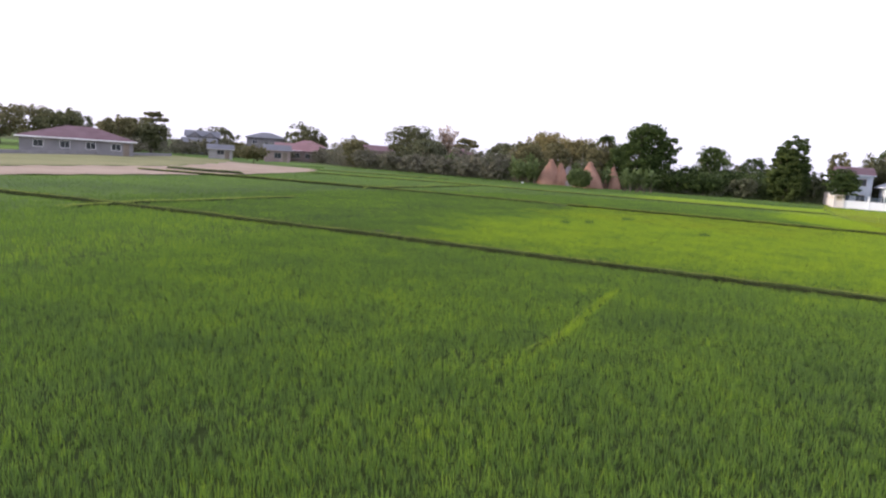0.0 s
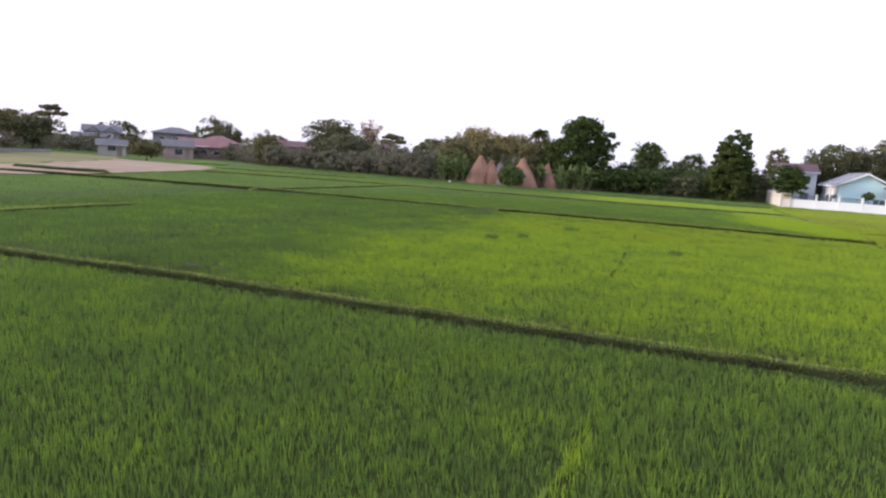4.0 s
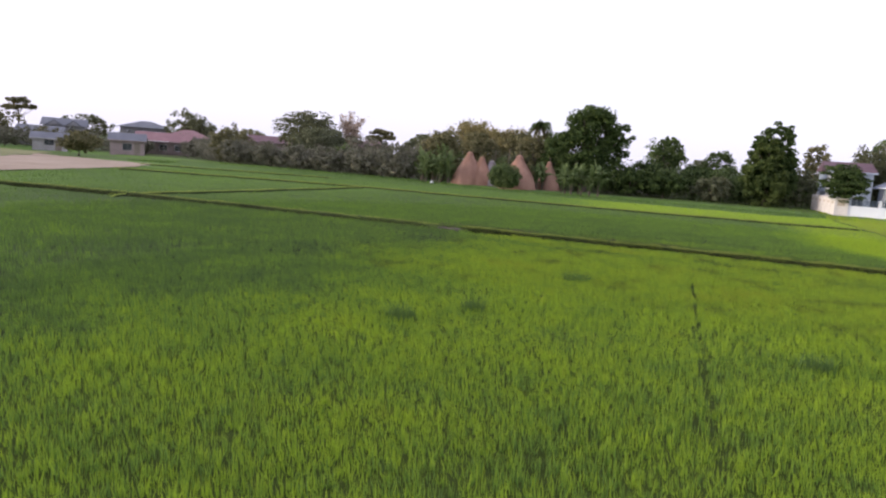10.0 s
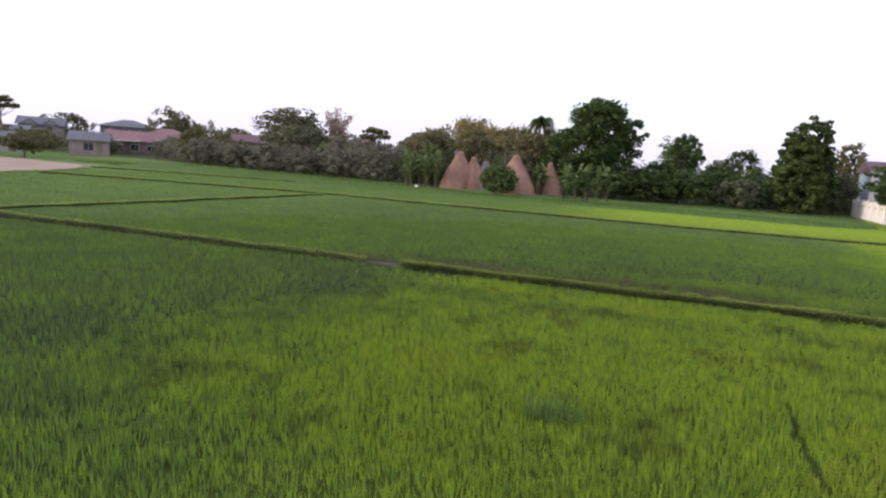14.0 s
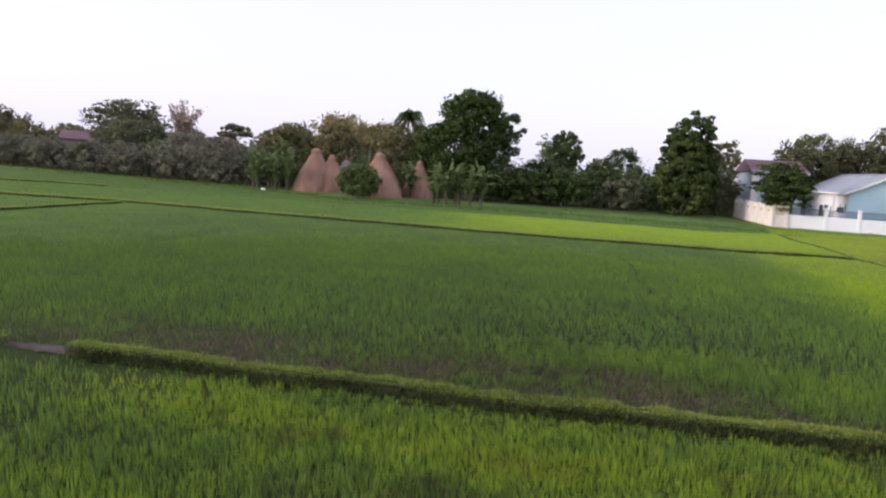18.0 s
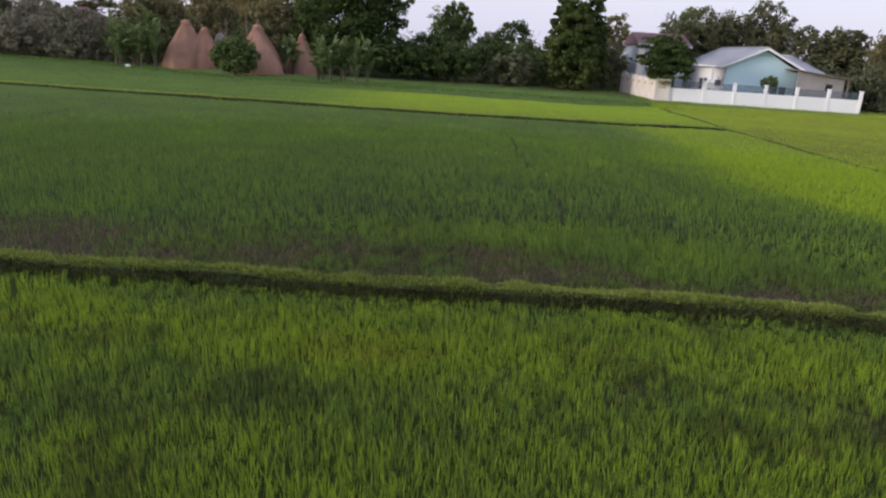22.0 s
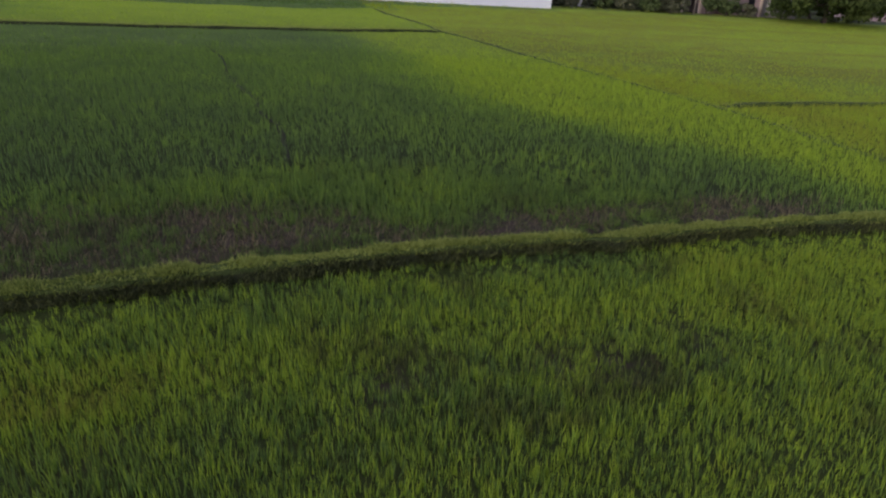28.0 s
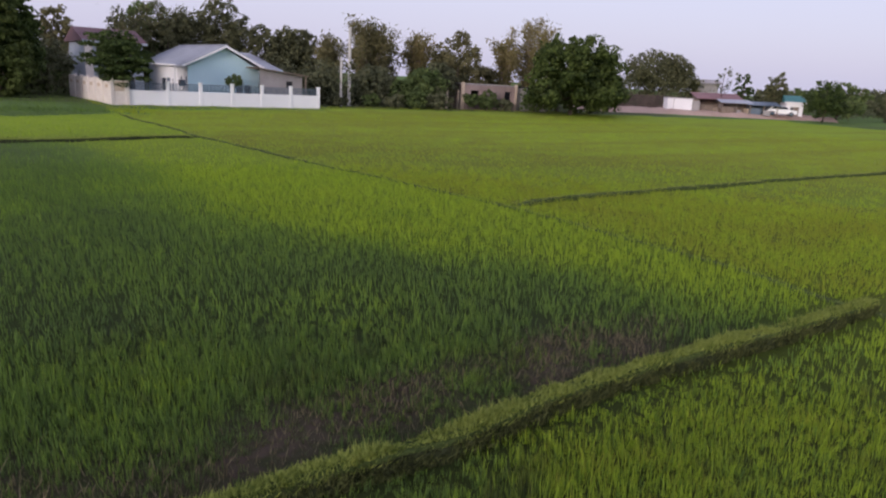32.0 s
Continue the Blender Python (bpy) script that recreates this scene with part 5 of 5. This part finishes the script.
def house(name, label, x, y, rz, w, d, eave, ridge, wall_m, roof_m, hip=True, storeys=1, wins=3, over=0.6, door=True, category="house"):
    """A plain house: walls, windows, door and a hipped or gabled roof."""
    ob = root(name, x, y, 0.0, rz)
    part("wall", boxes((-w / 2, -d / 2, -0.2, w / 2, d / 2, eave)), wall_m, ob)
    bm = bmesh.new()
    k = d / 2 if hip else 0
    a = [(-w / 2 - over, -d / 2 - over), (w / 2 + over, -d / 2 - over), (w / 2 + over, d / 2 + over), (-w / 2 - over, d / 2 + over)]
    lo = [bm.verts.new((p, q, eave - 0.08)) for p, q in a]
    up = [bm.verts.new((p, q, eave + 0.06)) for p, q in a]
    r0, r1 = bm.verts.new((-w / 2 - (0 if hip else over) + k, 0, ridge)), bm.verts.new((w / 2 + (0 if hip else over) - k, 0, ridge))
    bm.faces.new(lo[::-1])
    for i in range(4):
        bm.faces.new((lo[i], lo[(i + 1) % 4], up[(i + 1) % 4], up[i]))
    bm.faces.new((up[0], up[1], r1, r0))
    bm.faces.new((up[2], up[3], r0, r1))
    bm.faces.new((up[1], up[2], r1))
    bm.faces.new((up[3], up[0], r0))
    part("roof", bm, roof_m, ob)
    part("fascia", boxes((-w / 2 - over, -d / 2 - over - 0.04, eave - 0.14, w / 2 + over, -d / 2 - over - 0.002, eave + 0.05)), M_WHITE if w > 15 else wall_m, ob)
    for s in range(storeys):
        z0 = 0.9 + s * (eave / storeys)
        for i in range(wins):
            xx = -w / 2 + w * (i + 0.7) / (wins + 0.4)
            window(ob, "window", xx, z0, min(1.3, w / wins * 0.45), 1.0, -d / 2, M_GLASS, M_WHITE if w > 6 else M_GREY, 1)
    if door:
        part("door", boxes((w / 2 - 1.5, -d / 2 - 0.04, 0, w / 2 - 0.6, -d / 2 + 0.02, 2.0)), M_WOOD, ob)
    return tagged(ob, label, category)


blue = root("blue_house", 10.62, 116.8, 0.0, WALL_TURN)
W_, D_ = 6.4, 11.2
E_, R_ = 3.35, 5.1
bm = bmesh.new()
prism(bm, [(0, -0.2), (W_, -0.2), (W_, E_ - 0.12), (W_ / 2, R_ - 0.14), (0, E_ - 0.12)], 0, 0.16)
part("front_wall", bm, M_BLUE, blue, "light blue gable wall")
part("side_wall", boxes((0, 2.2, -0.2, 0.16, D_, E_ - 0.12)), M_WHITE, blue)
part("side_wall", boxes((W_ - 0.16, 0.16, -0.2, W_, D_, E_ - 0.12)), M_BLUE, blue)
bm = bmesh.new()
prism(bm, [(0, -0.2), (W_, -0.2), (W_, E_ - 0.12), (W_ / 2, R_ - 0.14), (0, E_ - 0.12)], D_, D_ + 0.16)
part("back_wall", bm, M_BLUE, blue)
part("porch_wall", boxes((0.0, 0.16, -0.2, 0.16, 2.2, E_ - 0.12)), M_WHITE, blue, "white side wall by the entrance")
sheet_roof(blue, "roof", -0.62, W_ + 0.62, -0.55, D_ + 0.5, E_ - 0.06, R_ + 0.02, M_ROOFM, 0.06, 0.45)
for xa, xb in ((-0.62, W_ / 2), (W_ + 0.62, W_ / 2)):
    bm = bmesh.new()
    prism(bm, [(xa, E_ - 0.22), (xb, R_ - 0.14), (xb, R_ + 0.06), (xa, E_ - 0.02)], -0.6, -0.56)
    bmesh.ops.recalc_face_normals(bm, faces=bm.faces)
    part("bargeboard", bm, M_WHITE, blue, "white roof edge board")
part("gutter", boxes((-0.70, -0.5, E_ - 0.16, -0.60, D_ + 0.4, E_ - 0.04, 0.02)), M_WHITE, blue)
window(blue, "window", 4.55, 0.85, 0.55, 0.9, 0.0, M_GLASS, M_STEEL, 0)
window(blue, "window", 5.3, 0.95, 0.5, 0.8, 0.0, M_GLASS, M_STEEL, 0)
for yy, ww in ((3.6, 1.0), (6.6, 1.2)):
    fr = part("window", boxes((-0.04, yy - ww / 2, 0.9, 0.02, yy + ww / 2, 2.1)), M_WHITE, blue)
    part("pane", boxes((-0.06, yy - ww / 2 + 0.07, 0.97, -0.03, yy + ww / 2 - 0.07, 2.03)), M_GLASS, fr)
for yy in (0.45, 1.75):
    part("wall_vent", boxes((-0.03, yy - 0.07, 1.75, 0.01, yy + 0.07, 2.35)), M_DARK, blue, "narrow dark vent slit")
ac = part("air_conditioner", boxes((-0.36, 0.78, 1.55, 0.0, 1.5, 2.05, 0.03)), M_STEEL, blue, "grey air conditioner on the wall")
part("grille", boxes((-0.375, 0.84, 1.6, -0.36, 1.44, 2.0)), M_DARK, ac)
dr = part("door", boxes((-0.05, 4.9, 0.0, 0.02, 5.8, 2.1)), M_STEEL, blue, "dark blue entrance door")
part("porch_column", boxes((-0.55, 2.1, -0.2, -0.35, 2.3, E_ - 0.18, 0.02)), M_WHITE, blue)
tagged(blue, "light blue gabled house with grey metal roof", "house")

wing = house("rear_wing", "lower grey-roofed wing behind the blue house", 18.0, 124.2, WALL_TURN, 4.4, 5.6, 3.2, 4.8, M_BLUE, M_ROOFM, True, 1, 1, 0.5, False)

lean = root("lean_to", 16.35, 115.3, 0.0, WALL_TURN)
part("wall", boxes((0.1, 0, -0.2, 4.2, 0.12, 2.75)), M_LEANWALL, lean)
part("wall", boxes((4.1, 0.12, -0.2, 4.22, 3.5, 2.72)), M_LEANWALL, lean)
bm = bmesh.new()
prism(bm, [(-0.4, 3.36), (4.7, 2.84), (4.7, 2.92), (-0.4, 3.46)], -0.5, 3.8)
bmesh.ops.recalc_face_normals(bm, faces=bm.faces)
part("roof", bm, M_WOOD, lean, "dark weathered sheet roof")
part("post", boxes((4.35, -0.35, -0.2, 4.47, -0.23, 2.88)), M_WOOD, lean)
part("gable_strip", prism(bmesh.new(), [(0.1, 2.752), (4.2, 2.752), (4.2, 2.87), (0.1, 3.29)], 0, 0.12), M_LEANWALL, lean)
window(lean, "window", 2.9, 1.75, 0.6, 0.6, 0.0, M_DARK, M_GREY, 0)
tagged(lean, "grey lean-to shed with sloping dark roof", "shed")

sack = part("sack", tube(bmesh.new(), [(-0.4, 0, 0.1), (-0.25, 0.02, 0.2), (0.1, 0, 0.22), (0.4, 0.03, 0.12)], [0.06, 0.2, 0.22, 0.08], 9), M_WHITE, smooth=True)
sack.matrix_world = pose(-40.6, 105.6, 0.06, 0, 0, 20) @ Matrix.Diagonal((0.55, 0.55, 0.55, 1))
tagged(sack, "white plastic sack lying by the banana plants", "sack")
tree("garden_bush", "small round bush behind the white wall", 13.9, 114.6, 2.6, 0.9, M_LEAF, 72, 0.55, 40, 40, 0.13, 0.06, 4)


M_BLUEGREY = mat("blue_grey_wall", (0.36, 0.42, 0.50), (0.50, 0.55, 0.62), 0.7, 7, 0.85, 0.1)
grey = house("grey_house", "narrow two-storey grey house with red-brown roof", 6.0, 128.0, WALL_TURN, 4.8, 7.0, 4.95, 6.2, M_BLUEGREY, M_RUST, False, 2, 2, 0.35, False)
part("pillar", boxes((-2.55, -3.75, -0.2, -1.9, -3.52, 4.8, 0.02)), M_SIDE, grey, "pale stained corner pillar")

# ---- the village across the fields ----
house("bungalow", "long pale bungalow with brown hipped roof", -106.5, 73.0, 54, 16.0, 12.0, 2.4, 4.4, M_PALE, M_RUST, True, 1, 4)
two = house("village_house", "two-storey pale house with grey gable roof", -162.6, 149.5, 48, 9, 7, 4.5, 6.3, M_PALE, M_ROOFD, False, 2, 2)
for gx_ in (-2.1, 2.1):
    bm = prism(bmesh.new(), [(gx_ - 1.9, 4.52), (gx_ + 1.9, 4.52), (gx_, 5.9)], -4.3, -0.4)
    bmesh.ops.recalc_face_normals(bm, faces=bm.faces)
    part("gable", bm, M_ROOFD, two)
    bm = prism(bmesh.new(), [(gx_ - 1.4, 4.53), (gx_ + 1.4, 4.53), (gx_, 5.55)], -4.36, -4.302)
    bmesh.ops.recalc_face_normals(bm, faces=bm.faces)
    part("gable_wall", bm, M_PALE, two)
bal = part("balcony", boxes((-3.6, -4.7, 2.2, 3.6, -3.52, 2.35)), M_GREY, two)
for i in range(7):
    part("baluster", boxes((-3.55 + i * 1.16, -4.68, 2.35, -3.47 + i * 1.16, -4.6, 3.1)), M_WHITE, bal)
house("village_house", "small white hut with grey gable roof", -106.6, 103.7, 48, 4.6, 3.4, 1.9, 2.9, M_LEANWALL, M_ROOFD, False, 1, 1, 0.4)
house("village_house", "house with wide grey hipped roof", -149.8, 163, 43, 11.5, 9, 5.4, 7.1, M_PALE, M_ROOFD, True, 2, 3)
redh = house("village_house", "low house with faded red roof and white awning", -107.5, 128, 42, 9, 6, 2.5, 4.2, M_PINKC, M_RED, False, 1, 3)
bm = prism(bmesh.new(), [(-4.4, 2.5), (1.0, 2.5), (1.0, 2.56), (-4.4, 2.56)], -5.6, -3.7)
part("awning", bm, M_WHITE, redh, "white sheet awning")
for ax_ in (-4.2, -1.6, 0.8):
    part("post", boxes((ax_ - 0.05, -5.5, -0.2, ax_ + 0.05, -5.4, 2.5)), M_WOOD, redh)
house("village_house", "house with dark red hipped roof", -121, 148, 40, 9, 7, 3.6, 5.3, M_PALE, M_RED, True, 1, 3)
house("village_house", "small grey hut with dark gable roof", -98, 111, 46, 5.0, 4.4, 2.4, 3.6, M_PINKC, M_ROOFD, False, 1, 1, 0.35)
house("village_house", "brown-roofed house among trees", -100.5, 151, 35, 8, 6, 3.8, 5.2, M_PINKC, M_RUST, False, 1, 2)
house("village_house", "brown-roofed house behind the shrubs", -84, 166, 25, 9, 7, 4.2, 6.0, M_PINKC, M_RUST, True, 1, 2)
house("village_house", "pale house at the edge of the village", -146, 74, 40, 8, 7, 3.0, 4.4, M_PALE, M_RUST, True, 1, 2)
house("village_house", "dark-roofed house at the village edge", -131, 120, 45, 7, 6, 2.6, 4.0, M_PALE, M_ROOFD, False, 1, 2)

low = root("low_wall", -101.5, 75, 0.0, 112)
part("wall_panel", boxes((-30, -0.1, -0.2, 20, 0.1, 0.55)), M_PALE, low)
tagged(low, "low grey boundary wall before the village", "wall")

# ---- the ruin, poles and sheds to the east ----
ruin = root("ruined_building", 43.6, 118.0, 0.0, -12)
part("wall", boxes((-2.4, 0, -0.2, -1.6, 0.18, 2.85), (-1.6, 0, 2.25, 4.0, 0.18, 2.85), (-1.6, 0, -0.2, -0.6, 0.18, 1.0), (-0.6, 0, -0.2, 2.7, 0.18, 2.25), (2.7, 0, -0.2, 3.5, 0.18, 1.05), (3.5, 0, -0.2, 4.0, 0.18, 2.25)), M_PINKC, ruin, "stained pinkish wall with empty openings")
part("wall", boxes((4.3, 0.5, -0.2, 5.4, 0.68, 2.75), (6.7, 0.5, -0.2, 8.6, 0.68, 2.75), (5.4, 0.5, 2.05, 6.7, 0.68, 2.75), (5.4, 0.5, -0.2, 6.7, 0.68, 1.0)), M_GREY, ruin, "bare grey block wall with a window hole")
# Near-black back wall: the shell's inner shade is put into its colour.
part("wall", boxes((-2.4, 5.0, -0.2, 8.6, 5.18, 2.9)), M_DARK, ruin, "back wall coloured dark for the shade inside")
part("wall", boxes((-2.4, 0.18, -0.2, -2.22, 5.0, 2.8)), M_PINKC, ruin)
part("slab", boxes((-2.5, 0.3, 2.86, 4.2, 5.3, 2.98)), M_GREY, ruin)
part("column", boxes((4.0, -0.12, -0.2, 4.3, 0.22, 3.1, 0.02)), M_TAN, ruin, "pale concrete column")
part("column", boxes((-2.75, -0.12, -0.2, -2.42, 0.2, 3.1, 0.02)), M_TAN, ruin)
part("column", boxes((-4.6, 0, -0.2, -4.35, 0.25, 2.3, 0.02)), M_TAN, ruin)
tagged(ruin, "abandoned concrete shell with empty windows", "building")
for i, (sx, sy, sh, sr) in enumerate(((43.0, 116.6, 2.2, 1.2), (30.8, 116.6, 1.4, 1.4), (33.2, 116.0, 1.8, 1.6), (35.6, 115.6, 1.7, 1.6), (48.4, 114.6, 1.8, 1.6), (25.2, 118.0, 1.0, 1.2), (29.4, 118.4, 1.4, 1.2), (36.6, 118.2, 3.0, 1.8), (33.4, 119.6, 3.6, 2.0), (45.0, 116.0, 1.5, 1.1), (41.2, 117.4, 2.0, 1.1))):
    tree("shrub", "scrubby bush by the ruined wall", sx, sy, sh, sr, M_SHRUB if i % 2 else M_LEAF, 700 + i, 0.0, 44, 36, 0.2, 0.05, 4)

for px_, py_, ph_, pr_ in ((27.4, 119.6, 7.9, 0.15), (25.7, 118.0, 4.9, 0.11)):
    po = root("utility_pole", px_, py_, 0.0)
    part("pole", tube(bmesh.new(), [(0, 0, -0.2), (0.0, 0.05, ph_)], [pr_ * 1.3, pr_ * 0.95], 8), M_POLE, po)
    tagged(po, "pale concrete utility pole without wires", "pole")

tp = root("fence_post", 38.2, 115.4, 0.0)
part("post", tube(bmesh.new(), [(0, 0, -0.2), (0.04, 0, 2.3)], [0.09, 0.07], 6), M_WOOD, tp)
tagged(tp, "old wooden post among the scrub", "post")

# ---- the earth platform with its sheds ----
front = resample([(60, 121.5), (68, 121), (78, 119), (84, 115), (92, 111.5), (100, 109), (104, 107.5)], 0.7)
back_dir = np.array([0.62, 0.785])
V_ = np.array([0, 0.5, 1.0, 1.6, 2.3, 3.2, 4.5, 7, 11, 16, 24])
BX = front[:, None, 0] + back_dir[0] * V_[None] + 0 * front[:, None, 0]
BY = front[:, None, 1] + back_dir[1] * V_[None]
rise = step(V_, 0.2, 3.0)[None] * step(np.arange(len(front)) * 0.7, 0, 9)[:, None]
BZ = -0.08 + 0.72 * rise * (1 + 0.22 * wave(BX, BY, 0.8, 3)) + 0.12 * rise * wave(BX, BY, 2.6, 5)
bi = np.arange(BX.size).reshape(BX.shape)
earth = arrays("earth_bank", np.stack([BX, BY, BZ], -1).reshape(-1, 3), np.stack([bi[:-1, :-1], bi[1:, :-1], bi[1:, 1:], bi[:-1, 1:]], -1).reshape(-1, 4), M_EARTH)
tagged(earth, "raised bank of bare pinkish earth beyond the field", "earth bank", kind="structure")

shed = root("white_shed", 88.0, 124.6, 0.6, -38)
part("wall", boxes((-2.5, -1.3, -0.2, 1.3, 1.3, 1.75, 0.03)), M_WHITE, shed)
part("wall", boxes((1.31, -1.2, -0.2, 2.5, 1.2, 1.5, 0.02)), M_GREY, shed, "grey end bay")
part("roof", boxes((-2.6, -1.4, 1.75, 1.4, 1.4, 1.85, 0.02)), M_LEANWALL, shed)
part("door", boxes((-1.6, -1.34, -0.1, -1.56, -1.3, 1.65)), M_GREY, shed)
tagged(shed, "small white block shed with grey end", "shed")

M_BOARD = mat("dark_old_boards", (0.055, 0.045, 0.04), (0.115, 0.09, 0.078), 1.2, 16, 0.9, 0.3, stretch=(1, 1, 0.3))
fence = root("board_fence", 84, 130, 0.55, -24)
for i in range(26):
    part("board", boxes((i * 0.34 - 4.4, 0, -0.2, i * 0.34 - 4.1, 0.04, 2.0 + 0.12 * math.sin(i * 2.3))), M_BOARD, fence)
part("rail", boxes((-4.4, 0.045, 1.2, 4.4, 0.1, 1.3)), M_BOARD, fence)
tagged(fence, "dark weathered board fence", "fence")


def shack(label, x, y, z, rz, w, d, h0, h1, roof_m, wall_m):
    """An open-fronted shack: posts, board walls and a sloping sheet roof."""
    ob = root("shack", x, y, z, rz)
    for px, py in ((-w / 2, -d / 2), (0, -d / 2), (w / 2, -d / 2), (-w / 2, d / 2), (w / 2, d / 2)):
        part("post", boxes((px - 0.06, py - 0.06, -0.2, px + 0.06, py + 0.06, h0 if py < 0 else h1)), M_WOOD, ob)
    part("back_wall", boxes((-w / 2 + 0.06, d / 2 - 0.05, -0.2, w / 2 - 0.06, d / 2, h1 - 0.1)), wall_m, ob)
    part("side_wall", boxes((-w / 2 - 0.03, -d / 2 + 0.06, -0.2, -w / 2 + 0.03, d / 2 - 0.07, h0 - 0.1)), wall_m, ob)
    part("front_panel", boxes((-w / 2 + 0.06, -d / 2 - 0.03, -0.2, -w * 0.1, -d / 2 + 0.03, 0.9)), wall_m, ob)
    bm = bmesh.new()
    a = [bm.verts.new(p) for p in ((-w / 2 - 0.4, -d / 2 - 0.5, h0 - 0.05), (w / 2 + 0.4, -d / 2 - 0.5, h0), (w / 2 + 0.4, d / 2 + 0.4, h1 + 0.08), (-w / 2 - 0.4, d / 2 + 0.4, h1))]
    f = bm.faces.new(a)
    r = bmesh.ops.extrude_face_region(bm, geom=[f])
    bmesh.ops.translate(bm, vec=(0, 0, 0.06), verts=[q for q in r["geom"] if isinstance(q, bmesh.types.BMVert)])
    bmesh.ops.recalc_face_normals(bm, faces=bm.faces)
    part("roof", bm, roof_m, ob)
    return tagged(ob, label, "shack", "shacks on the earth bank")


shack("low shack with rusted red sheet roof", 93.8, 122.5, 0.62, -38, 6.5, 3.2, 1.9, 2.7, M_RED, M_WOOD)
shack("open shack with grey sheet roof and clutter", 92.0, 118.0, 0.62, -42, 4.0, 2.6, 1.5, 1.9, M_ROOFM, M_WOOD)
shack("dark lean-to shack with a bluish roof", 94.2, 114.8, 0.62, -45, 3.8, 2.6, 1.4, 1.8, M_STEEL, M_STEEL)
house("village_house", "small white house with teal roof", 101.6, 114.4, -45, 2.5, 3.4, 2.7, 3.7, M_WHITE, M_TEAL, False, 1, 1, 0.3)
house("village_house", "far house with pale sheet roof", 119, 143, -40, 4.0, 5, 5.2, 6.0, M_GREY, M_LEANWALL, False, 1, 2)
for i, (cx_, cy_, cs_) in enumerate(((90.4, 117.0, 0.5), (90.9, 116.4, 0.4), (92.8, 116.2, 0.55), (90.0, 119.6, 0.45), (93.4, 113.4, 0.5))):
    cr = part("crate", boxes((-cs_, -cs_ * 0.7, -0.1, cs_, cs_ * 0.7, cs_ * 1.3, 0.03)), (M_WOOD, M_GREY, M_TAN)[i % 3])
    cr.matrix_world = pose(cx_, cy_, 0.65, 0, 0, 30 * i)
    tagged(cr, "weathered crate lying by the shacks", "crate")


def car(label, x, y, z, rz, paint):
    """A small parked car: body, cabin glass, four wheels with rims."""
    ob = root("parked_car", x, y, z, rz)
    bm = bmesh.new()
    prism(bm, [(-2.05, 0.3), (2.05, 0.3), (2.1, 0.62), (1.95, 0.86), (1.0, 0.95), (0.45, 1.42), (-1.2, 1.45), (-1.8, 0.98), (-2.08, 0.85)], -0.82, 0.82)
    bmesh.ops.recalc_face_normals(bm, faces=bm.faces)
    bmesh.ops.bevel(bm, geom=list(bm.edges), offset=0.06, segments=1, affect="EDGES")
    part("body", bm, paint, ob)
    bm = bmesh.new()
    prism(bm, [(0.85, 0.98), (0.40, 1.37), (-1.12, 1.39), (-1.6, 1.0)], -0.835, 0.835)
    bmesh.ops.recalc_face_normals(bm, faces=bm.faces)
    part("side_glass", bm, M_GLASS, ob)
    for wx in (-1.3, 1.3):
        for wy in (-0.8, 0.8):
            wh = part("wheel", tube(bmesh.new(), [(wx, wy - 0.1, 0.32), (wx, wy + 0.1, 0.32)], [0.32, 0.32], 14), M_DARK, ob)
            part("rim", tube(bmesh.new(), [(wx, wy - 0.12, 0.32), (wx, wy + 0.12, 0.32)], [0.18, 0.18], 10), M_STEEL, wh)
    return tagged(ob, label, "car")


car("small white car parked on the earth bank", 95.8, 112.6, 0.66, -48, M_WHITE)
